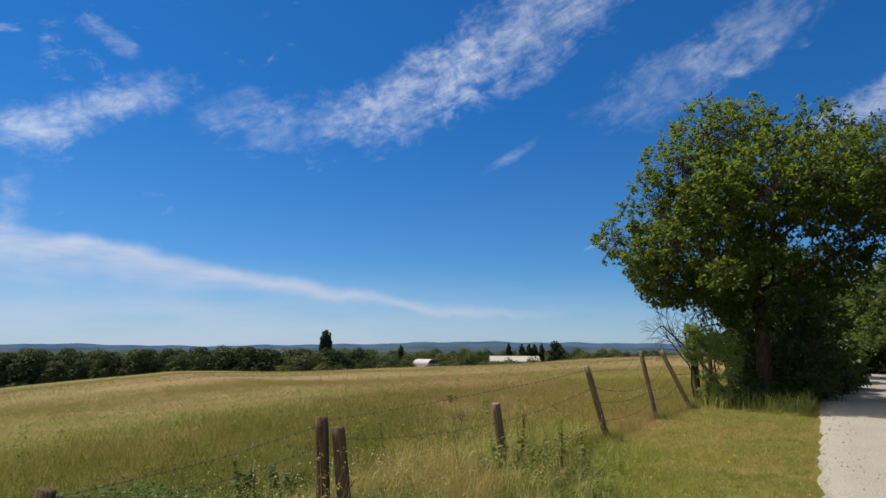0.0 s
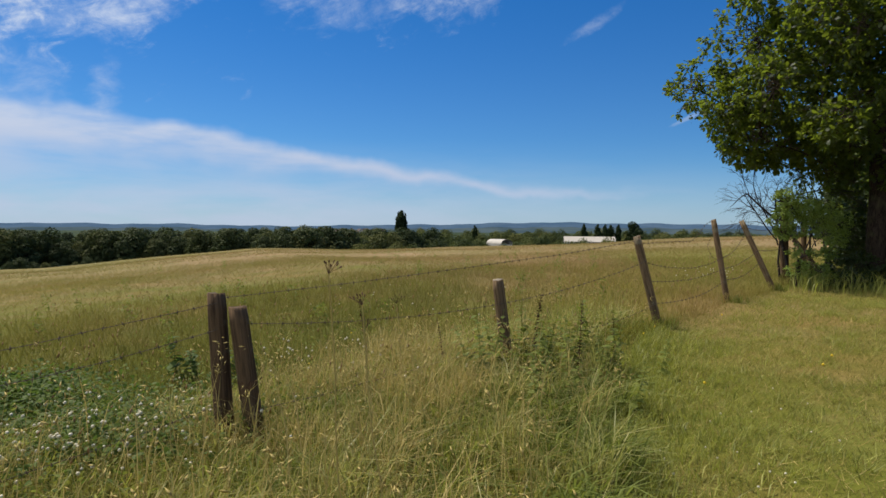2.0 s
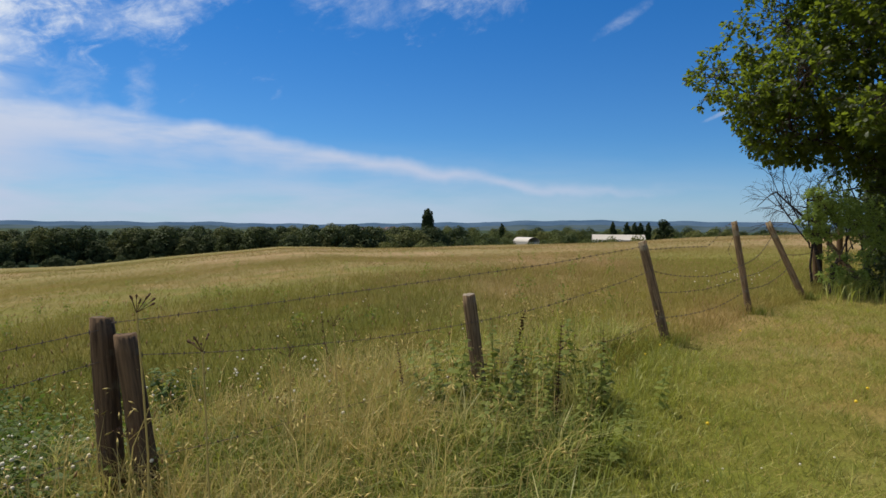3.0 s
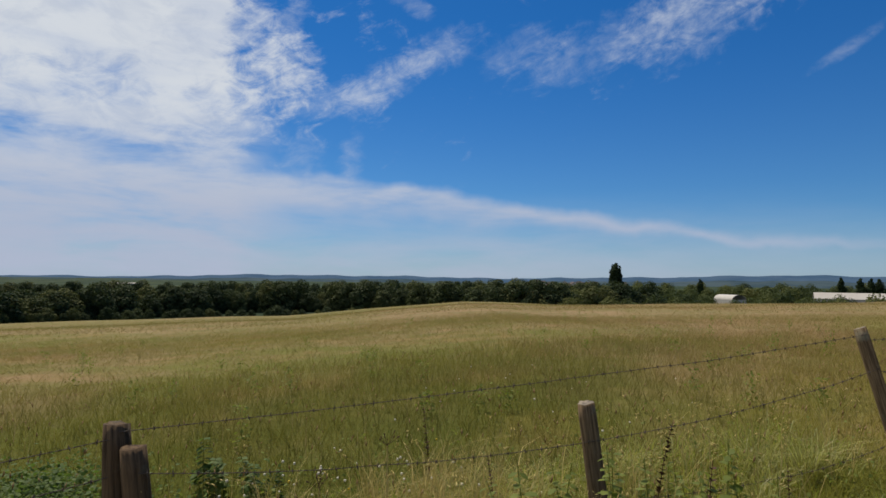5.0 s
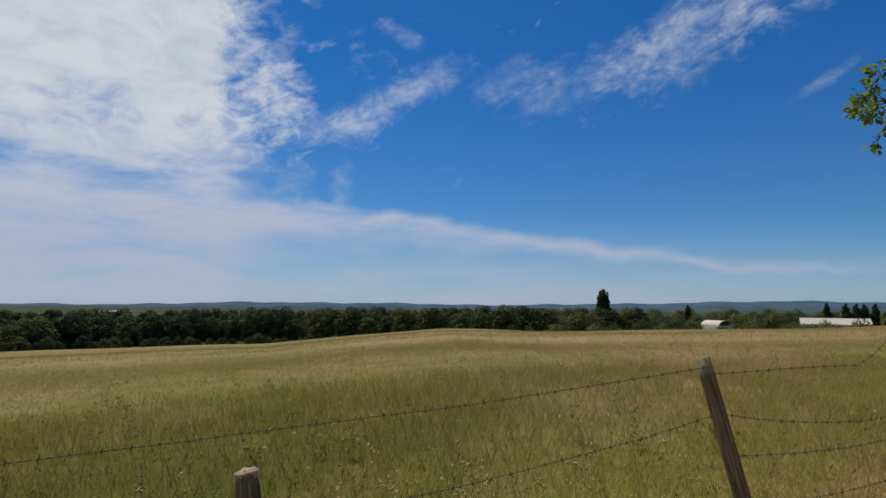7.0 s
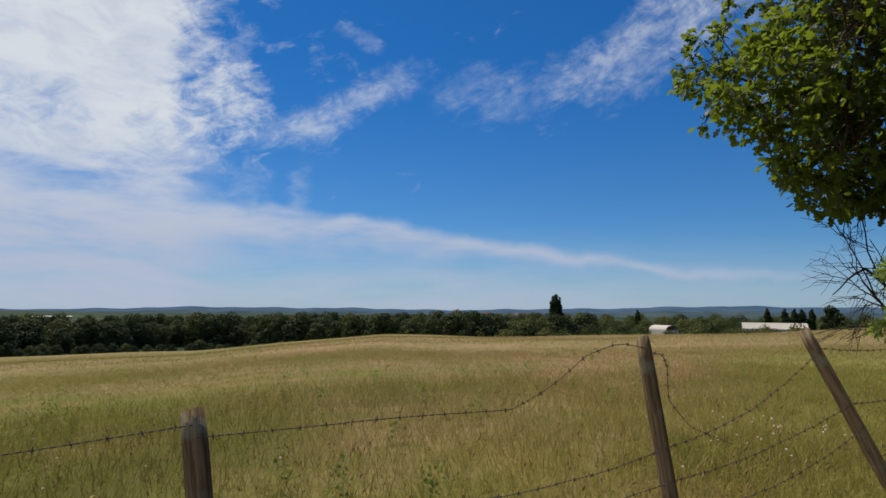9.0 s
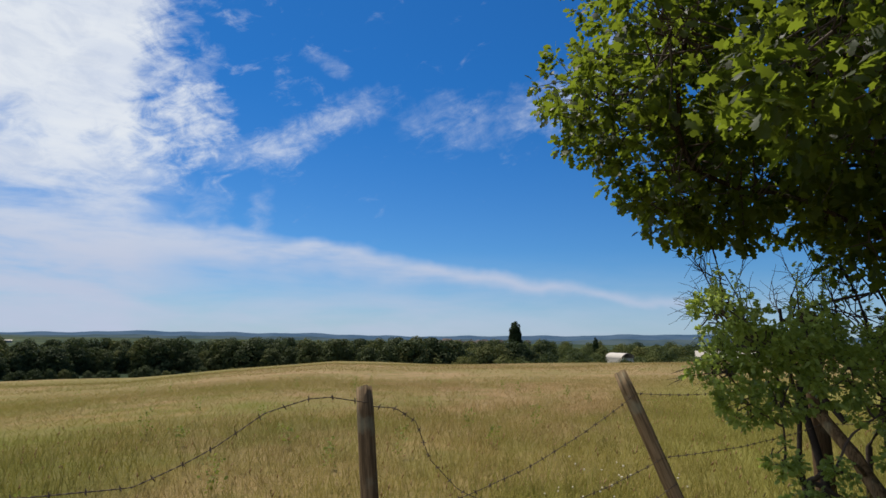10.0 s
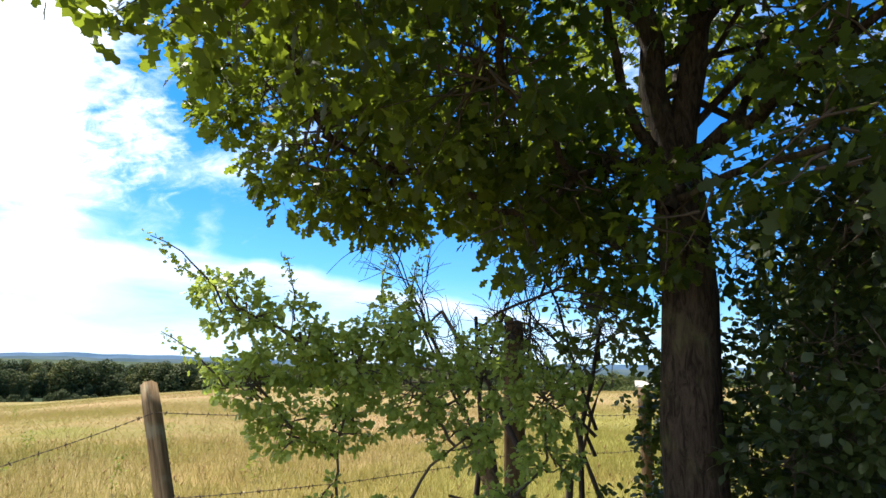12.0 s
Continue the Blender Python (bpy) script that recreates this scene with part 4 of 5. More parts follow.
def build_oak():
    rng = np.random.default_rng(31)
    oak = new("oak_tree")
    tagged(oak, "spreading green oak with a dark forked trunk beside the path", "tree")
    x, y = OAK_FOOT
    z = zof(x, y)
    fork = np.array([x - 0.04, y + 0.05, 2.9])
    trunk = [((x + 0.02, y, z - 0.2), 0.30), ((x, y, z + 0.12), 0.225), ((x - 0.01, y, z + 0.5), 0.19), ((x - 0.04, y, 1.2), 0.175), ((x - 0.0, y + 0.03, 2.0), 0.165), (fork, 0.15)]
    V, F = tubes([trunk], 16)
    V = V + rng.normal(0, 0.008, V.shape)
    part("trunk", smooth_shade(quick_mesh("trunk", V, F, BARK)), oak, "rough dark oak trunk")
    tops = [fork + np.array([-0.25, 0.15, 2.2]), fork + np.array([0.5, 0.2, 2.4])]
    for t in tops:
        V, F = tubes([bent(fork - np.array([0, 0, 0.1]), t, 0.115, 0.06, rng, 0.1, 7)], 10)
        part("limb", smooth_shade(quick_mesh("limb", V, F, BARK)), oak)
    low = [l[:3] for l in OAK_LOBES if l[2] < 4.6]
    high = [l[:3] for l in OAK_LOBES if l[2] >= 4.6]
    for start, ends, r in ((fork, low, 0.10), (tops[0] * 0.5 + fork * 0.5, [e for e in high if e[0] < 8.4], 0.085), (tops[1] * 0.5 + fork * 0.5, [e for e in high if e[0] >= 8.4], 0.085)):
        for path in branching(start, ends, r, 0.016, rng, 0.16, 0.03):
            V, F = tubes([path], 8)
            part("limb", smooth_shade(quick_mesh("limb", V, F, BARK)), oak)
    for k in range(9):
        a = fork + (tops[k % 2] - fork) * rng.uniform(0.0, 0.6)
        e = a + np.array([rng.uniform(0.6, 2.6), rng.uniform(-0.8, 1.8), rng.uniform(-0.3, 2.2)])
        V, F = tubes([bent(a, e, rng.uniform(0.018, 0.042), 0.008, rng, 0.3, 8, 0.03)], 7)
        part("limb", smooth_shade(quick_mesh("limb", V, F, BARK)), oak)
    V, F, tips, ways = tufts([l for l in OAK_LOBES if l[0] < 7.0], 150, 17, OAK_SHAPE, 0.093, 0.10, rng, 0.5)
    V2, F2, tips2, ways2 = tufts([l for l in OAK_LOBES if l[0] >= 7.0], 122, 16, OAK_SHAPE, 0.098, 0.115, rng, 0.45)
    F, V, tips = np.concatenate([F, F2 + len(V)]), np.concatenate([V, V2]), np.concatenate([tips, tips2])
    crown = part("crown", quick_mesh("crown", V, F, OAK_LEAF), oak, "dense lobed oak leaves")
    twigs = []
    lob = np.array(OAK_LOBES)
    for t in tips[::2]:
        k = int(np.argmin(np.linalg.norm(lob[:, :3] - t, axis=1) / lob[:, 3]))
        c = lob[k, :3] + rng.normal(0, 0.12, 3)
        twigs.append(bent(c, t, 0.010, 0.003, rng, 0.14, 3))
    V, F = tubes(twigs, 4)
    tagged(part("spray", quick_mesh("spray", V, F, TWIG), oak), kind="stuff")
    # single leaves of the spray that hangs lowest over the path
    forms = []
    for k in range(3):
        P = np.array(OAK_SHAPE[0])
        P[:, 2] += 0.10 * (k - 1) * P[:, 0] ** 2 - 0.12 * P[:, 1] ** 2 * (k * 0.5)
        forms.append(quick_mesh("leaf", P * 0.11, OAK_SHAPE[1], OAK_LEAF))
    for k in range(150):
        c = np.array([6.45, 11.42, 2.95]) + rng.normal(0, 0.15, 3) * np.array([1.2, 1.0, 0.8])
        m = Matrix.Translation(c.tolist()) @ Euler((rng.normal(-0.3, 0.5), rng.normal(0, 0.5), rng.uniform(0, 6.28))).to_matrix().to_4x4()
        part("leaf", forms[k % 3], crown, at=m)


build_oak()


def build_shrub(name, foot, lobes, leaf_mat, shape, size, per_area, leaves, spread, label, seed, stem=0.03, category="bush", extra=()):
    rng = np.random.default_rng(seed)
    shrub = new(name)
    tagged(shrub, label, category)
    base = np.array([foot[0], foot[1], zof(*foot)])
    mid = base + np.array([0.04, 0.02, 0.55])
    paths = [bent(base - np.array([0, 0, 0.15]), mid, stem * 1.25, stem, rng, 0.08, 4)]
    paths += branching(mid, [l[:3] for l in lobes], stem * 0.9, stem * 0.16, rng, 0.18)
    for a, b in extra:
        paths.append(bent(a, b, 0.006, 0.002, rng, 0.15, 6, 0.05))
    for k, path in enumerate(paths):
        V, F = tubes([path], 7)
        part("branch" if k else "stem", smooth_shade(quick_mesh("branch", V, F, TWIG)), shrub)
    V, F, tips, ways = tufts(lobes, per_area, leaves, shape, size, spread, rng, 0.35)
    if len(extra):
        P = np.concatenate([np.array(a)[None] + (np.array(b) - np.array(a))[None] * np.linspace(0.15, 1, 22)[:, None] for a, b in extra])
        P = np.repeat(P, 3, 0) + rng.normal(0, 0.018, (len(P) * 3, 3))
        V2, F2 = scatter(shape[0], shape[1], P, frames_of(rng.normal(size=P.shape) + np.array([0, 0, 0.8]), rng), size * (0.5 + 0.5 * rng.random(len(P))))
        F = np.concatenate([F, F2 + len(V)])
        V = np.concatenate([V, V2])
    part("foliage", quick_mesh("foliage", V, F, leaf_mat), shrub)
    lob = np.array(lobes)
    tw = []
    for t in tips[::3]:
        k = int(np.argmin(np.linalg.norm(lob[:, :3] - t, axis=1) / lob[:, 3]))
        tw.append(bent(lob[k, :3] + rng.normal(0, 0.05, 3), t, 0.006, 0.002, rng, 0.15, 3))
    V, F = tubes(tw, 4)
    tagged(part("spray", quick_mesh("spray", V, F, TWIG), shrub), kind="stuff")
    return shrub


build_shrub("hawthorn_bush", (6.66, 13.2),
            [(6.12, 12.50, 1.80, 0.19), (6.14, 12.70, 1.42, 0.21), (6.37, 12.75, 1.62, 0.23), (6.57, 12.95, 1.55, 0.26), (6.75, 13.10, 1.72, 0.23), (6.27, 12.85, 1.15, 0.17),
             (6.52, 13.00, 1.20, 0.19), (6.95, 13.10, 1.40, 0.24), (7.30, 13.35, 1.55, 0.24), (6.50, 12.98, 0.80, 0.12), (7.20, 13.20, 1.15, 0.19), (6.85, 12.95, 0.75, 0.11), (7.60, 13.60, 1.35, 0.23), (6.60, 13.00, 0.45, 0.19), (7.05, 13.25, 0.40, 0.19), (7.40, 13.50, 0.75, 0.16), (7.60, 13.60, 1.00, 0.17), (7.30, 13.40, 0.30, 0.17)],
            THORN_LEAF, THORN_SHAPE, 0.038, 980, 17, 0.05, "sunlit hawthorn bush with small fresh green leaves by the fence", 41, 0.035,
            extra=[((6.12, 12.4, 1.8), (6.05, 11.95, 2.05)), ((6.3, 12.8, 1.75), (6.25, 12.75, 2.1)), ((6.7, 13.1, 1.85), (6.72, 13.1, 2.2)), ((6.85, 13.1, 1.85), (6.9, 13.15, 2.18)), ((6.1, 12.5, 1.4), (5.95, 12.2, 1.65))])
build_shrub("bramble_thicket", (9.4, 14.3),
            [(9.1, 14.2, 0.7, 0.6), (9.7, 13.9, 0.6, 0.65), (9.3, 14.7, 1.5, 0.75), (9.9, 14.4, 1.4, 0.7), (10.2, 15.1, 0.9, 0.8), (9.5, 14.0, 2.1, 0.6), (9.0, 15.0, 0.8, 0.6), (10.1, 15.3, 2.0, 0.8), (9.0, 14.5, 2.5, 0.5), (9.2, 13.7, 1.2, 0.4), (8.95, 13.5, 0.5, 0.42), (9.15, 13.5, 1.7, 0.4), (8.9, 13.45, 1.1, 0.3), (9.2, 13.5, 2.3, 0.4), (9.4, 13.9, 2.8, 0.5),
             # low dark lobes added in place of the oak's shade on the bank
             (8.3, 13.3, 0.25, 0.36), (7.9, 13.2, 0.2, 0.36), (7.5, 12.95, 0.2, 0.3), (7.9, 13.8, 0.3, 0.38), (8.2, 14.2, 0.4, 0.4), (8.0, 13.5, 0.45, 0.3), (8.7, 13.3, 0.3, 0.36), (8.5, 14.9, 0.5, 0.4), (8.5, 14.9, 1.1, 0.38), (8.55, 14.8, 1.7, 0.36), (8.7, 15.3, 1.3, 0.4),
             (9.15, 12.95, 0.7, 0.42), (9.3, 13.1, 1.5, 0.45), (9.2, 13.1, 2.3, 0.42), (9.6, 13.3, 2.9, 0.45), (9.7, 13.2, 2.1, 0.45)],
            SHADE_LEAF, SMALL_SHAPE, 0.062, 330, 13, 0.10, "dark bramble and ivy thicket under the oak, partly standing in for shade", 42, 0.03)
build_shrub("sapling", (7.6, 15.22),
            [(7.35, 15.1, 1.65, 0.3), (7.75, 15.3, 1.75, 0.3), (7.95, 15.1, 1.45, 0.25), (7.5, 15.4, 2.0, 0.3)],
            LANE_LEAF, SMALL_SHAPE, 0.06, 130, 9, 0.07, "thin sapling with sparse leaves behind the fence", 43, 0.03, "sapling")
build_shrub("elder_bush", (7.85, 14.6),
            [(7.6, 14.2, 1.55, 0.22), (7.95, 14.3, 1.75, 0.28), (8.1, 14.9, 1.85, 0.28), (8.2, 14.7, 2.4, 0.3)],
            LANE_LEAF, OAK_SHAPE, 0.095, 130, 9, 0.09, "shaded green bush between the oak and the fence", 44, 0.03)


def build_dead_tree():
    rng = np.random.default_rng(51)
    tree = new("dead_shrub")
    tagged(tree, "leafless dead shrub with a fan of fine dark twigs", "shrub")
    foot = np.array([7.0, 14.75, zof(7.0, 14.75) - 0.1])

    def grow(a, way, length, r, depth, out):
        b = a + way * length
        out.append(bent(a, b, r, r * 0.55, rng, 0.12, 4, 0.02))
        if depth == 0:
            return
        for k in range(4 if depth > 1 else 5):
            w = way + rng.normal(0, 0.42, 3) + np.array([0, 0, 0.08 if depth > 2 else -0.3])
            w /= np.linalg.norm(w)
            f = rng.uniform(0.35, 1.0)
            grow(a + (b - a) * f, w, length * rng.uniform(0.45, 0.72), r * 0.58, depth - 1, out)

    for start, way, ln in ((foot, (-0.06, 0.05, 1), 2.0), (foot + np.array([0.8, 0.25, 0]), (0.06, 0.05, 1), 1.95)):
        out = []
        way = np.array(way) / np.linalg.norm(way)
        grow(start, way, ln, 0.028, 4, out)
        V, F = tubes(out, 4)
        part("branch_fan", quick_mesh("branch_fan", V, F, DEAD), tree)
    limb = new("broken_branch")
    tagged(limb, "grey broken branch arching down beside the dead shrub", "branch")
    runs = [bent((7.3, 14.6, 0.9), (6.45, 15.3, 2.05), 0.03, 0.018, rng, 0.05, 5), bent((6.45, 15.3, 2.05), (6.15, 15.55, 1.75), 0.016, 0.006, rng, 0.1, 4),
            bent((7.0, 14.85, 1.25), (7.15, 14.6, zof(7.15, 14.6) - 0.1), 0.035, 0.04, rng, 0.05, 4)]
    for k in range(34):
        f = rng.uniform(0.45, 1.0)
        a = np.array([7.3, 14.6, 0.9]) * (1 - f) + np.array([6.45, 15.3, 2.05]) * f
        e = a + np.array([rng.normal(-0.12, 0.16), rng.normal(0.0, 0.16), rng.uniform(-0.35, 0.4)])
        runs.append(bent(a, e, 0.006, 0.0018, rng, 0.2, 5, 0.12))
    V, F = tubes(runs, 5)
    part("wood", smooth_shade(quick_mesh("wood", V, F, DEAD)), limb)
    log = new("fallen_branch")
    tagged(log, "pale fallen branch leaning against the dark fence post", "branch")
    V, F = tubes([bent((7.02, 14.2, 1.0), (7.5, 13.7, zof(7.5, 13.7) + 0.02), 0.05, 0.06, rng, 0.05, 6), bent((7.25, 13.95, 0.55), (7.0, 13.6, 0.75), 0.02, 0.008, rng, 0.15, 4)], 8)
    part("wood", smooth_shade(quick_mesh("wood", V, F, POST_WOOD)), log)


build_dead_tree()


def lane_tree(seed, height, width, leaf):
    rng = np.random.default_rng(seed)
    root = new("lane_tree")
    lobes = []
    for k in range(22):
        f = (k + 0.5) / 22
        a = k * 2.4 + rng.random()
        spread = width * 0.36 * math.sin(math.pi * (0.2 + 0.75 * f))
        lobes.append((math.cos(a) * spread, math.sin(a) * spread, height * (0.08 + 0.82 * f), width * rng.uniform(0.13, 0.2)))
    V, F = tubes([bent((0, 0, -0.3), (0.2, 0.1, height * 0.75), 0.16, 0.04, rng, 0.06)] + [bent((0, 0, height * 0.3), l[:3], 0.06, 0.015, rng) for l in lobes[::2]], 7)
    part("trunk", quick_mesh("trunk", V, F, BARK), root)
    V, F, _, _ = tufts(lobes, 70 / (width * 0.16) ** 2, 6, SMALL_SHAPE, 0.24, 0.22, rng, 0.5)
    part("crown", quick_mesh("crown", V, F, leaf), root)
    return tagged(root, "leafy green tree in the hedge lining the path", "tree")


def build_lane_trees():
    rng = np.random.default_rng(71)
    protos = [lane_tree(72, 6.5, 5.0, LANE_LEAF), lane_tree(73, 5.6, 5.2, LANE_LEAF), lane_tree(74, 3.0, 3.6, LANE_LEAF)]
    plant_out(protos[:2], [(11.6, 19.0, 0.55), (13.4, 22.2, 0.75), (15.6, 26.0, 1.0), (18.4, 31.0, 1.05), (21.0, 36.5, 1.1), (24.5, 42.0, 1.2), (28.6, 44.0, 1.2), (32.5, 46.5, 1.25),
                           (26.6, 30.2, 1.1), (29.5, 35.0, 1.15), (24.0, 25.0, 1.05), (34.0, 37.5, 1.2), (20.6, 18.8, 1.0), (17.5, 13.6, 1.0), (15.2, 8.4, 0.95)], "hedge trees along the path", rng)
    plant_out(protos[2:], [(11.0, 16.6, 0.7), (12.4, 18.2, 0.75), (14.6, 22.2, 0.8), (17.2, 27.0, 0.8), (25.0, 33.0, 0.7), (23.2, 29.4, 0.65), (27.5, 40.0, 0.9)], "hedge shrubs along the path", rng)


build_lane_trees()


# ---------------------------------------------------------------- grass
def blades(x, y, high, wide, lean, rng, fine=True):
    """Bent tapering blades rooted at x, y."""
    n = len(x)
    z = ground(x, y) - 0.01
    a, b = rng.uniform(0, 2 * np.pi, n), rng.uniform(0, 2 * np.pi, n)
    side = np.stack([np.cos(a), np.sin(a), np.zeros(n)], 1) * (wide / 2)[:, None]
    bow = np.stack([np.cos(b), np.sin(b), np.zeros(n)], 1) * (lean * high)[:, None]
    bow += np.array([0.10, -0.03, 0]) * high[:, None]
    root = np.stack([x, y, z], 1)
    up = np.array([0, 0, 1.0]) * high[:, None]
    tip = root + bow + up * (1 - 0.35 * lean)[:, None]
    if not fine:
        V = np.stack([root - side, root + side, tip], 1).reshape(-1, 3)
        return V, np.arange(n * 3).reshape(-1, 3)
    mid = root + bow * 0.32 + up * 0.58
    V = np.stack([root - side, root + side, mid - side * 0.8, mid + side * 0.8, tip], 1).reshape(-1, 3)
    F = np.array([(0, 1, 3), (0, 3, 2), (2, 3, 4)])[None] + (np.arange(n) * 5)[:, None, None]
    return V, F.reshape(-1, 3)


def sw(s, w):
    return s * ALONG[0] + w * ACROSS[0], s * ALONG[1] + w * ACROSS[1]


def tall_edge(s):
    return np.interp(s, [3, 4.5, 6, 7.5, 8.6, 30], [-0.35, -0.9, -1.7, -2.4, -2.65, -2.65])


def stuff(name, V, F, mat, label):
    return tagged(new(name, quick_mesh(name, V, F, mat)), label, "grass", kind="stuff")


def clumped(x, y, rng, scale, keep):
    """Thins a scatter into natural patches."""
    f = 0.5 + 0.5 * np.sin(x * scale + 1.3 * np.sin(y * scale * 0.8)) * np.sin(y * scale * 1.1 + 0.7 * np.sin(x * scale * 1.3))
    return rng.random(len(x)) < keep + (1 - keep) * f


def build_grass():
    rng = np.random.default_rng(91)
    # short verge between the path and the fence
    n = 215000
    s, w = rng.uniform(-1.5, 19, n), rng.uniform(-3.1, 2.2, n)
    x, y = sw(s, w)
    ok = (rng.random(n) < np.clip((s + 1.5) / 2, 0, 1)) & (lane_distance(x, y) > LANE_HALF - 0.08 + rng.normal(0, 0.06, n)) & (w > tall_edge(s) - 0.25 + rng.normal(0, 0.12, n)) & clumped(x, y, rng, 5.0, 0.55)
    ok &= (lane_distance(x, y) < 6) & ~((w > 1.0) & (s > 2))
    x, y = x[ok], y[ok]
    h = rng.uniform(0.03, 0.085, len(x)) * (1 + 0.8 * (rng.random(len(x)) > 0.93))
    V, F = blades(x, y, h, rng.uniform(0.005, 0.011, len(x)), rng.uniform(0.3, 1.2, len(x)), rng, False)
    stuff("verge_grass", V, F, VERGE, "short trodden yellowish grass of the verge")
    # overgrown strip in front of the fence
    n = 56000
    s, w = rng.uniform(-2, 9.2, n), rng.uniform(-4.2, 0.2, n)
    x, y = sw(s, w)
    ok = (w < tall_edge(s) + rng.normal(0, 0.32, n) + 0.16 * np.sin(s * 3.1)) & clumped(x, y, rng, 2.4, 0.45) & (lane_distance(x, y) > LANE_HALF + 0.1) & (rng.random(n) < np.clip((s + 2) / 3, 0, 1) * np.clip((9.2 - s) / 2.5, 0, 1))
    x, y, s, w = x[ok], y[ok], s[ok], w[ok]
    rise = np.clip((tall_edge(s) + 0.3 - w) / 1.3, 0.14, 1)
    h = rng.uniform(0.16, 0.46, len(x)) * rise
    h *= 1 - 0.55 * np.exp(-((x + 0.72) ** 2 + (y - 4.2) ** 2) / 0.25)
    V, F = blades(x, y, h, rng.uniform(0.005, 0.012, len(x)), rng.uniform(0.15, 1.1, len(x)), rng)
    stuff("lush_grass", V, F, LUSH, "lush overgrown green grass along the fence")
    n = 17000
    s, w = rng.uniform(-1.5, 8.5, n), rng.exponential(0.38, n)
    x, y = sw(s, tall_edge(s) - 0.1 + w)
    ok = (lane_distance(x, y) > LANE_HALF + 0.1) & clumped(x, y, rng, 4.2, 0.4)
    x, y, w = x[ok], y[ok], w[ok]
    V, F = blades(x, y, rng.uniform(0.07, 0.24, len(x)) * np.exp(-w * 0.7), rng.uniform(0.004, 0.009, len(x)), rng.uniform(0.2, 1.1, len(x)), rng)
    stuff("edge_grass", V, F, LUSH, "green grass thinning out from the fence strip into the verge")
    n = 8500
    s, w = rng.uniform(-2, 7.5, n), rng.uniform(-4.0, -0.2, n)
    ok = (w < tall_edge(s) - 0.5) & (rng.random(n) < np.clip((s + 2) / 3, 0, 1) * np.clip((7.5 - s) / 2, 0, 1))
    x, y = sw(s[ok], w[ok])
    V, F = blades(x, y, rng.uniform(0.3, 0.66, len(x)), rng.uniform(0.003, 0.005, len(x)), rng.uniform(0.3, 1.0, len(x)), rng)
    stuff("dry_grass", V, F, STRAW, "dry straw-coloured grass stems among the green")
    n = 760
    s, w = rng.uniform(-1, 8.5, n), rng.uniform(-3.8, -0.6, n)
    ok = w < tall_edge(s) - 0.3
    x, y = sw(s[ok], w[ok])
    V, F = blades(x, y, rng.uniform(0.5, 0.95, len(x)), rng.uniform(0.005, 0.009, len(x)), rng.uniform(0.05, 0.5, len(x)), rng)
    tips = np.repeat(V.reshape(-1, 5, 3)[:, 4], 4, 0) + rng.normal(0, 0.02, (len(x) * 4, 3))
    drop = frames_of(np.array([0.3, -0.1, -0.5]) + rng.normal(0, 0.5, (len(tips), 3)), rng)
    V2, F2 = scatter(SPINDLE[0], SPINDLE[1], tips, drop, rng.uniform(0.02, 0.05, len(tips)))
    F, V = np.concatenate([F, F2 + len(V)]), np.concatenate([V, V2])
    stuff("straw_stems", V, F, STRAW, "tall bleached straw stems standing in the fence strip")
    foot = np.repeat(np.array([p[:2] for p in POSTS[3:7]]), 130, 0)
    x, y = foot[:, 0] + rng.normal(0.07, 0.10, len(foot)), foot[:, 1] + rng.normal(-0.05, 0.09, len(foot))
    V, F = blades(x, y, rng.uniform(0.06, 0.24, len(x)), rng.uniform(0.005, 0.011, len(x)), rng.uniform(0.2, 1.0, len(x)), rng)
    stuff("post_tufts", V, F, NETTLE, "dark green tufts at the feet of the fence posts")
    cx, cy = rng.normal(1.0, 0.9, 90), rng.normal(4.6, 0.75, 90)
    k = 60
    x, y = np.repeat(cx, k) + rng.normal(0, 0.07, 90 * k), np.repeat(cy, k) + rng.normal(0, 0.07, 90 * k)
    ok = x * ACROSS[0] + y * ACROSS[1] < tall_edge(x * ALONG[0] + y * ALONG[1]) - 0.1
    x, y = x[ok], y[ok]
    V, F = blades(x, y, rng.uniform(0.2, 0.5, len(x)), rng.uniform(0.008, 0.016, len(x)), rng.uniform(0.4, 1.4, len(x)), rng)
    stuff("broad_grass", V, F, NETTLE, "broad drooping green grass blades in front of the short post")
    # bleached tufts between the double post and the short post
    foot = np.repeat(np.stack([np.concatenate([rng.normal(0.15, 0.42, 26), rng.normal(-0.05, 0.5, 32)]), np.concatenate([rng.normal(4.75, 0.5, 26), rng.normal(5.9, 0.75, 32)])], 1), 46, 0)
    x, y = foot[:, 0] + rng.normal(0, 0.06, len(foot)), foot[:, 1] + rng.normal(0, 0.06, len(foot))
    V, F = blades(x, y, rng.uniform(0.3, 0.75, len(x)), rng.uniform(0.003, 0.006, len(x)), rng.uniform(0.15, 1.0, len(x)), rng)
    stuff("bleached_tufts", V, F, STRAW, "bleached arching grass tufts between the fence posts")
    n = 900
    foot = np.repeat(sw(rng.uniform(-0.5, 13, n), rng.uniform(-2.4, 1.0, n)), 34, 1)
    x, y = foot[0] + rng.normal(0, 0.05, n * 34), foot[1] + rng.normal(0, 0.05, n * 34)
    ok = (lane_distance(x, y) > LANE_HALF + 0.1)
    x, y = x[ok], y[ok]
    V, F = blades(x, y, rng.uniform(0.05, 0.17, len(x)), rng.uniform(0.004, 0.008, len(x)), rng.uniform(0.3, 1.2, len(x)), rng, False)
    stuff("verge_tufts", V, F, LUSH, "small greener tufts in the trodden verge")
    n = 15000
    s, w = rng.uniform(-1, 14, n), rng.uniform(-2.7, 1.2, n)
    x, y = sw(s, w)
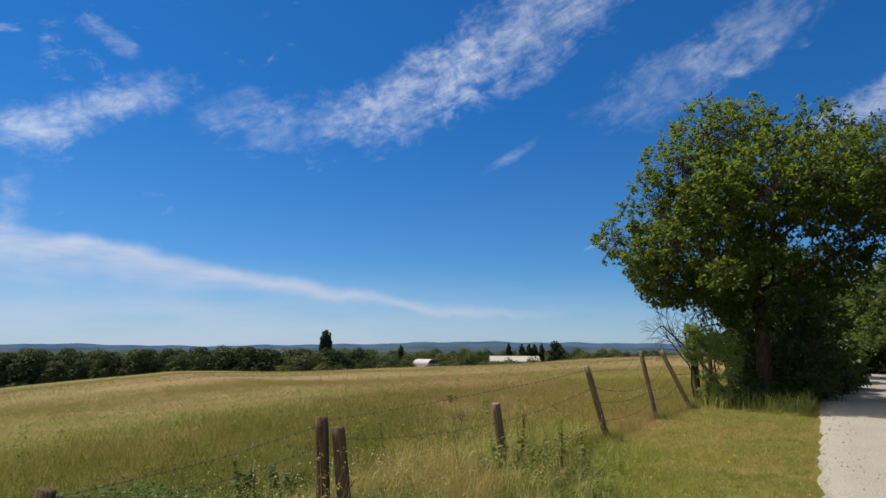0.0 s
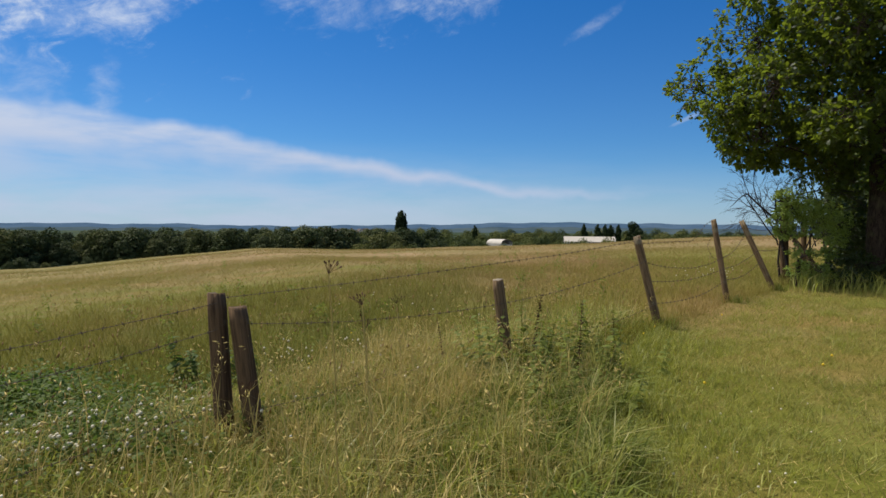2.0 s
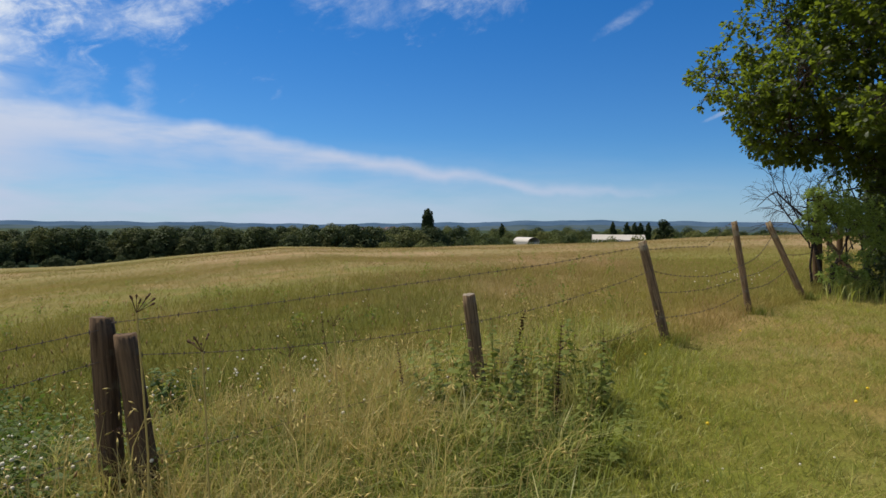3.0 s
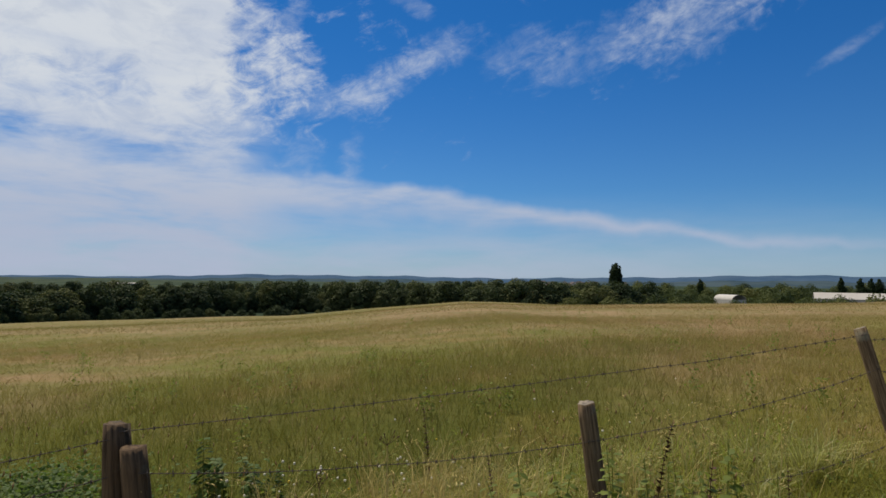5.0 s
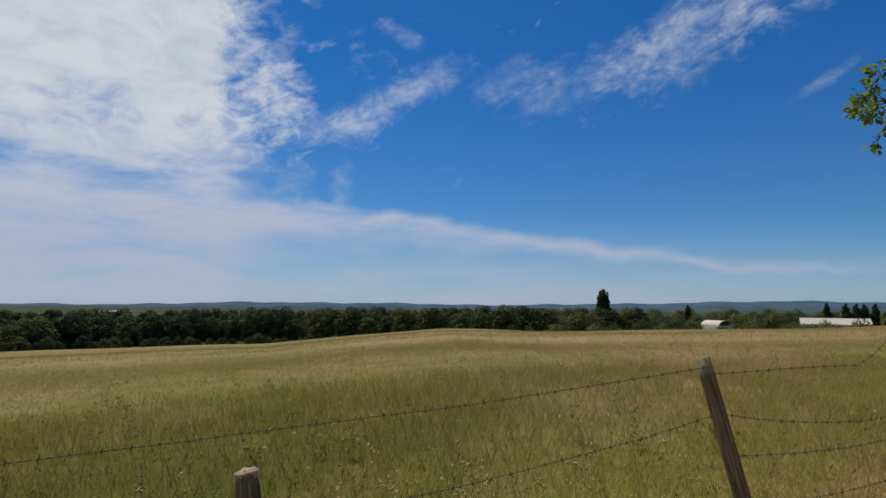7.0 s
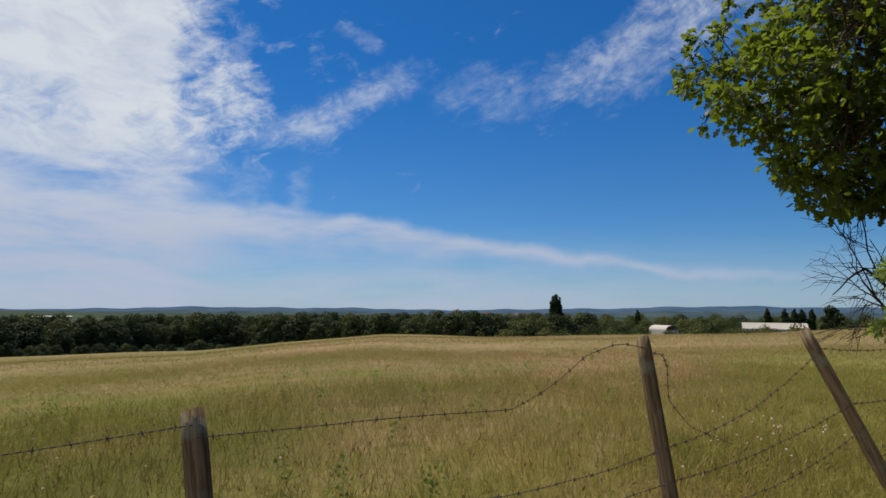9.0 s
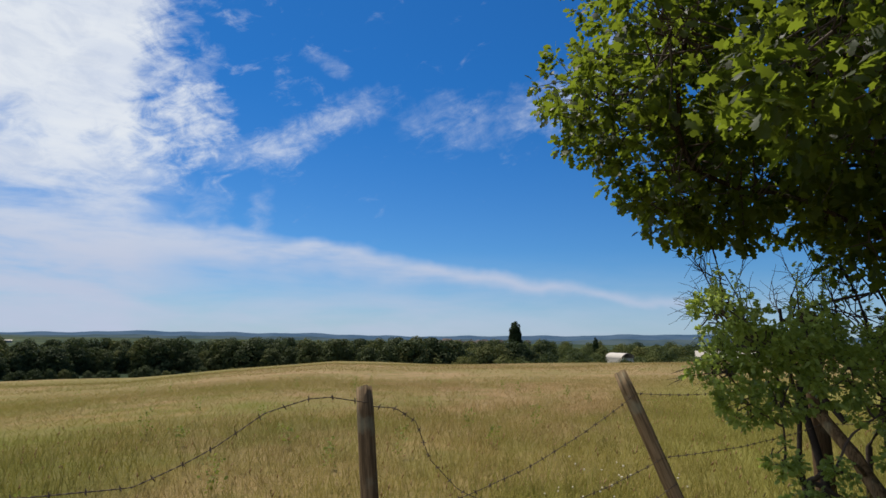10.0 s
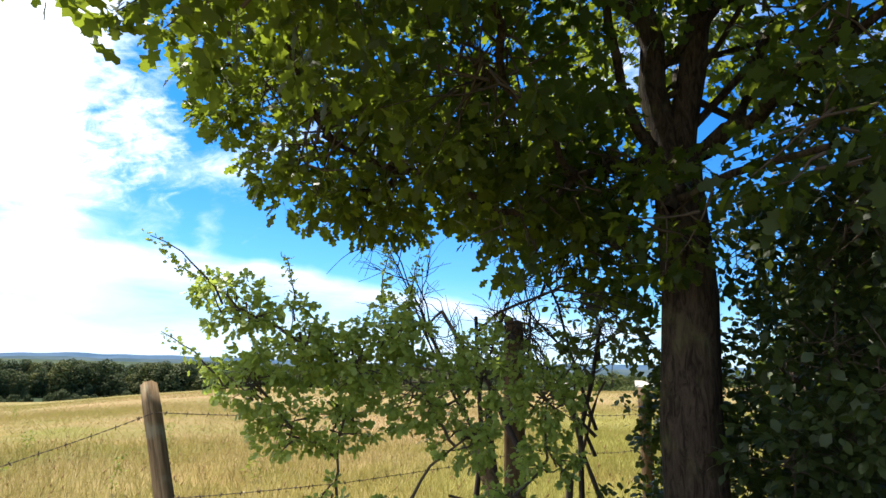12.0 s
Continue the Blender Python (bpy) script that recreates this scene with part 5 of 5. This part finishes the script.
    ok = (lane_distance(x, y) > LANE_HALF) & (w > tall_edge(s)) & clumped(x, y, rng, 3.1, 0.2)
    x, y = x[ok], y[ok]
    V, F = blades(x, y, rng.uniform(0.03, 0.11, len(x)), rng.uniform(0.005, 0.011, len(x)), rng.uniform(0.8, 2.0, len(x)), rng, False)
    stuff("dry_litter", V, F, STRAW, "pale dry grass litter lying on the trodden verge")
    # tussocks of long arching blades
    spots = 190
    s, w = rng.uniform(-1.5, 8.6, spots), rng.uniform(-3.9, -0.5, spots)
    ok = w < tall_edge(s) - 0.15
    cx, cy = sw(s[ok], w[ok])
    k = 75
    x = np.repeat(cx, k) + rng.normal(0, 0.05, len(cx) * k)
    y = np.repeat(cy, k) + rng.normal(0, 0.05, len(cx) * k)
    h = np.repeat(rng.uniform(0.28, 0.6, len(cx)), k) * rng.uniform(0.6, 1.1, len(x))
    V, F = blades(x, y, h, rng.uniform(0.005, 0.010, len(x)), rng.uniform(0.3, 1.1, len(x)), rng)
    stuff("tussock_grass", V, F, TUSSOCK, "tussocks of long arching grass in front of the fence")
    n = 15000
    s, w = rng.uniform(-3, 9.5, n), -2.6 - 3.4 * rng.random(n) ** 1.3
    x, y = sw(s, w)
    fade = np.clip((s + 3) / 4, 0, 1) * np.clip((9.5 - s) / 4, 0, 1) * np.clip((w + 6) / 2, 0, 1)
    ok = clumped(x, y, rng, 1.5, 0.25) & (rng.random(n) < fade)
    x, y = x[ok], y[ok]
    P = np.stack([x, y, ground(x, y) + rng.uniform(0.06, 0.34, len(x))], 1)
    V, F = scatter(SMALL_SHAPE[0], SMALL_SHAPE[1], P, frames_of(np.array([0, 0, 0.8]) + rng.normal(0, 0.6, (len(x), 3)), rng), rng.uniform(0.015, 0.042, len(x)))
    stuff("field_weeds", V, F, NETTLE, "leafy green field weeds among the grass behind the fence")
    n = 17000
    x, y = np.concatenate([rng.normal(-1.75, 0.52, 11000), rng.normal(-3.2, 0.4, 6000)]), np.concatenate([rng.normal(4.4, 0.52, 11000), rng.normal(5.2, 0.35, 6000)])
    ok = (x * ACROSS[0] + y * ACROSS[1] < -2.7) & clumped(x, y, rng, 3.0, 0.35)
    x, y = x[ok], y[ok]
    n = len(x)
    P = np.stack([x, y, ground(x, y) + rng.uniform(0.06, 0.30, n)], 1)
    V, F = scatter(SMALL_SHAPE[0], SMALL_SHAPE[1], P, frames_of(np.array([0, 0, 1.0]) + rng.normal(0, 0.5, (n, 3)), rng), rng.uniform(0.025, 0.055, n))
    stuff("clover_leaves", V, F, CLOVER, "low dark green clover leaves in the grass by the posts")
    # leafy dark weeds standing in clumps out in the meadow
    r, a = 7 + 24 * rng.random(60) ** 1.2, np.radians(rng.uniform(-74, 8, 60))
    cx, cy = 3 + r * np.sin(a), 4 + r * np.cos(a)
    ok = cx * ACROSS[0] + cy * ACROSS[1] < -4.2
    cx, cy = cx[ok], cy[ok]
    k = 70
    x, y = np.repeat(cx, k) + rng.normal(0, 0.06, len(cx) * k), np.repeat(cy, k) + rng.normal(0, 0.06, len(cx) * k)
    P = np.stack([x, y, ground(x, y) + rng.uniform(0.05, 0.46, len(x)) * np.repeat(rng.uniform(0.7, 1.15, len(cx)), k)], 1)
    V, F = scatter(SMALL_SHAPE[0], SMALL_SHAPE[1], P, frames_of(np.array([0, 0, 0.8]) + rng.normal(0, 0.6, P.shape), rng), rng.uniform(0.025, 0.06, len(x)))
    stuff("meadow_weeds", V, F, NETTLE, "dark leafy weed clumps standing in the meadow")
    # meadow beyond the fence
    n = 165000
    s, w = rng.uniform(-7, 27, n), -2.7 - 12.5 * rng.random(n) ** 1.25
    x, y = sw(s, w)
    ok = clumped(x, y, rng, 0.9, 0.6) & (rng.random(n) < np.clip((s + 7) / 5, 0, 1) * np.clip((w + 15.2) / 4, 0, 1))
    x, y = x[ok], y[ok]
    h = rng.uniform(0.12, 0.34, len(x))
    V, F = blades(x, y, h, rng.uniform(0.004, 0.009, len(x)), rng.uniform(0.4, 1.5, len(x)), rng)
    stuff("meadow_grass_near", V, F, MEADOW, "tall olive meadow grass behind the fence")
    n = 4500
    x, y = rng.normal(5.0, 0.75, n), rng.normal(13.6, 0.9, n)
    ok = x * ACROSS[0] + y * ACROSS[1] < -2.9
    x, y = x[ok], y[ok]
    V, F = blades(x, y, rng.uniform(0.08, 0.3, len(x)), rng.uniform(0.006, 0.012, len(x)), rng.uniform(0.2, 0.9, len(x)), rng)
    stuff("green_patch", V, F, VERGE, "bright green clover and grass patch behind the leaning posts")
    # seed heads on thin stems
    n = 2500
    s, w = rng.uniform(-6, 24, n), -2.9 - 11 * rng.random(n) ** 1.2
    x, y = sw(s, w)
    h = rng.uniform(0.28, 0.46, n)
    z = ground(x, y)
    P = np.stack([x, y, z + h * 0.93], 1)
    turn = frames_of(np.array([0.25, -0.05, 1.0]) + rng.normal(0, 0.25, (n, 3)), rng)
    V, F = scatter(SPINDLE[0], SPINDLE[1], P, turn, rng.uniform(0.04, 0.075, n))
    V2, F2 = blades(x, y, h, np.full(n, 0.003), np.full(n, 0.06), rng, False)
    stuff("seed_heads", np.concatenate([V, V2]), np.concatenate([F, F2 + len(V)]), SEED, "brownish grass seed heads on thin stems")
    # further off the tufts grow coarser
    for name, n, r0, r1, wide, hi in (("meadow_grass_middle", 160000, 11, 42, 0.014, 0.29), ("meadow_grass_far", 110000, 38, 100, 0.045, 0.30)):
        r = np.sqrt(rng.uniform(r0 * r0, r1 * r1, n) * 0.5 + 0.5 * rng.uniform(r0, r1, n) ** 2)
        a = np.radians(rng.uniform(-86, 34, n))
        x, y = 4 + r * np.sin(a), 6 + r * np.cos(a)
        ok = (x * ACROSS[0] + y * ACROSS[1] < -3.5) & clumped(x, y, rng, 0.35, 0.6)
        x, y = x[ok], y[ok]
        h = rng.uniform(0.5, 1.0, len(x)) * hi
        V, F = blades(x, y, h, rng.uniform(0.6, 1.4, len(x)) * wide, rng.uniform(0.6, 1.8, len(x)), rng, False)
        stuff(name, V, F, MEADOW, "tall ripening meadow grass with pinkish seed heads")
    # bank and rough grass round the oak and along the path
    n = 26000
    s, w = rng.uniform(13.2, 38, n), rng.uniform(-3.4, 5.5, n)
    x, y = sw(s, w)
    d = lane_distance(x, y)
    ok = (d > LANE_HALF + 0.05) & (d < 3.4)
    x, y = x[ok], y[ok]
    V, F = blades(x, y, rng.uniform(0.15, 0.55, len(x)), rng.uniform(0.008, 0.016, len(x)), rng.uniform(0.2, 0.8, len(x)), rng)
    stuff("rough_grass", V, F, LUSH, "rough green grass on the path's banks")


build_grass()


# ---------------------------------------------------------------- weeds and flowers
def weed(name, seed, height, nodes, leaf_len, mat, label, seedy=False):
    rng = np.random.default_rng(seed)
    root = new(name)
    top = np.array([rng.normal(0, 0.05), rng.normal(0, 0.05), height])
    stem = bent((0, 0, -0.08), top, 0.006, 0.002, rng, 0.05, 6)
    V, F = tubes([stem], 5)
    part("stem", quick_mesh("stem", V, F, DOCK if seedy else mat), root)
    P, T, S = [], [], []
    for k in range(nodes):
        f = 0.18 + 0.8 * k / nodes
        p = np.array([0, 0, 0]) * (1 - f) + top * f
        for j in range(2 if not seedy else 5):
            a = k * 1.57 + j * (math.pi if not seedy else 1.3) + rng.normal(0, 0.25)
            out = np.array([math.cos(a), math.sin(a), rng.normal(-0.15 if not seedy else 0.5, 0.25)])
            out /= np.linalg.norm(out)
            X = np.cross(out, [0, 0, 1.0])
            X /= np.linalg.norm(X)
            P.append(p)
            T.append(np.stack([X, out, np.cross(X, out)], 1))
            S.append(leaf_len * (1.15 - 0.7 * f) * rng.uniform(0.3 if seedy else 0.8, 1.2))
    V, F = scatter(SMALL_SHAPE[0], SMALL_SHAPE[1], np.array(P), np.array(T), np.array(S))
    part("seed_spike" if seedy else "foliage", quick_mesh("leaves", V, F, DOCK if seedy else mat), root)
    return tagged(root, label, "weed")


def set_out(protos, spots, group, rng):
    for k, (x, y, h) in enumerate(spots):
        m = pose(x, y, zof(x, y), float(rng.normal(0, 11)), float(rng.normal(0, 11)), float(rng.uniform(0, 360)))
        ob = protos[k] if k < len(protos) else copy_thing(protos[k % len(protos)], m)
        ob.matrix_basis = m
        ob.scale = (h, h, h)
        ob["group"] = group


def build_weeds():
    rng = np.random.default_rng(101)
    nettles = [weed("nettle", 110 + i, 0.75, 11, 0.13, NETTLE, "tall green stinging nettle in the grass by a fence post") for i in range(4)]
    spots = [(1.45 + rng.normal(0, 0.30), 6.15 + rng.normal(0, 0.28), rng.uniform(0.55, 1.1)) for _ in range(32)]
    spots += [(2.0 + rng.normal(0, 0.35), 6.6 + rng.normal(0, 0.3), rng.uniform(0.5, 0.8)) for _ in range(12)]
    spots += [(1.75 + rng.normal(0, 0.24), 5.35 + rng.normal(0, 0.36), rng.uniform(0.4, 0.72)) for _ in range(26)]
    set_out(nettles, spots, "nettles by the short post", rng)
    thistles = [weed("thistle", 120 + i, 0.62, 20, 0.17, CLOVER, "bushy green thistle beside the double fence post") for i in range(2)]
    set_out(thistles, [(-2.22, 6.2, 0.85), (-2.12, 6.3, 0.65), (-1.65, 6.2, 0.62), (-1.78, 6.35, 0.65), (-1.55, 6.12, 0.55), (-1.45, 6.3, 0.5), (-3.4, 5.3, 0.5), (-3.6, 5.2, 0.5), (-3.25, 5.15, 0.45)], "thistles", rng)
    docks = [weed("dock_stalk", 130 + i, 0.85, 22, 0.06, DOCK, "rust-brown dock seed stalk standing in the grass", True) for i in range(2)]
    set_out(docks, [(-0.47, 7.1, 0.82), (0.55, 6.2, 0.75), (1.75, 6.0, 0.95), (2.15, 6.5, 0.8), (1.35, 6.75, 1.0)], "dock stalks", rng)
    # white clover and yellow flower heads
    ball = bmesh.new()
    bmesh.ops.create_icosphere(ball, subdivisions=1, radius=1.0)
    ball.verts.ensure_lookup_table()
    shape = ([v.co[:] for v in ball.verts], [[v.index for v in f.verts] for f in ball.faces])
    ball.free()
    x = np.concatenate([rng.normal(-1.6, 0.45, 230), rng.normal(-0.2, 0.9, 60), rng.uniform(1.8, 3.6, 40), rng.normal(5.3, 0.5, 30), rng.uniform(-3, 3, 30)])
    y = np.concatenate([rng.normal(4.2, 0.40, 230), rng.normal(6.3, 0.5, 60), rng.uniform(3.6, 6.0, 40), rng.normal(13.8, 0.6, 30), rng.uniform(8, 12, 30)])
    z = ground(x, y) + np.where((x < 1) | (x > 4.2), rng.uniform(0.20, 0.34, len(x)), rng.uniform(0.04, 0.10, len(x)))
    V, F = scatter(shape[0], shape[1], np.stack([x, y, z], 1), frames_of(rng.normal(size=(len(x), 3)), rng), np.where((x < 1) | (x > 4.2), rng.uniform(0.008, 0.014, len(x)), rng.uniform(0.005, 0.008, len(x))))
    V2, F2 = blades(x, y, z - ground(x, y), np.full(len(x), 0.003), np.full(len(x), 0.03), rng, False)
    tagged(new("clover_flowers", quick_mesh("clover_flowers", V, F, PETAL)), "small white clover heads scattered in the grass", "flowers", kind="stuff")
    tagged(new("clover_stalks", quick_mesh("clover_stalks", V2, F2, LUSH)), "thin green clover stalks under the flower heads", "flowers", kind="stuff")
    x, y = rng.uniform(-2, 4.5, 26), rng.uniform(2.5, 9, 26)
    z = ground(x, y) + 0.12
    V, F = scatter(shape[0], shape[1], np.stack([x, y, z], 1), frames_of(rng.normal(size=(26, 3)), rng), rng.uniform(0.008, 0.014, 26))
    tagged(new("yellow_flowers", quick_mesh("yellow_flowers", V, F, YELLOW)), "scattered small yellow flower heads in the grass", "flowers", kind="stuff")
    # dried umbels that lean on the double post
    for k, (x, y, h) in enumerate(((-0.42, 4.3, 0.5), (0.35, 5.2, 0.9), (0.50, 3.25, 1.36), (0.62, 3.35, 1.2), (0.1, 4.9, 0.8))):
        big = 0.8 if h > 1.1 else 1.0
        root = new("dried_umbel")
        tagged(root, "pale dried umbel stalk leaning by the posts", "weed", "dried umbels")
        base = np.array([x, y, zof(x, y)])
        tip = base + np.array([rng.normal(-0.12 if h > 1.1 else -0.05, 0.05), rng.normal(0.05, 0.08), h])
        V, F = tubes([bent(base, tip, 0.005 * big, 0.0035, rng, 0.06, 6)], 5)
        part("stem", quick_mesh("stem", V, F, STRAW), root)
        rays = []
        for j in range(9):
            w = np.array([rng.normal(0, 0.035), rng.normal(0, 0.035), rng.uniform(0.03, 0.07)]) * big
            rays.append([(tip, 0.0012), (tip + w * 0.8, 0.0010), (tip + w, 0.0045), (tip + w * 1.1, 0.002)])
        for ray in rays:
            V, F = tubes([ray], 4)
            part("umbel_ray", quick_mesh("umbel_ray", V, F, DOCK), root)


build_weeds()
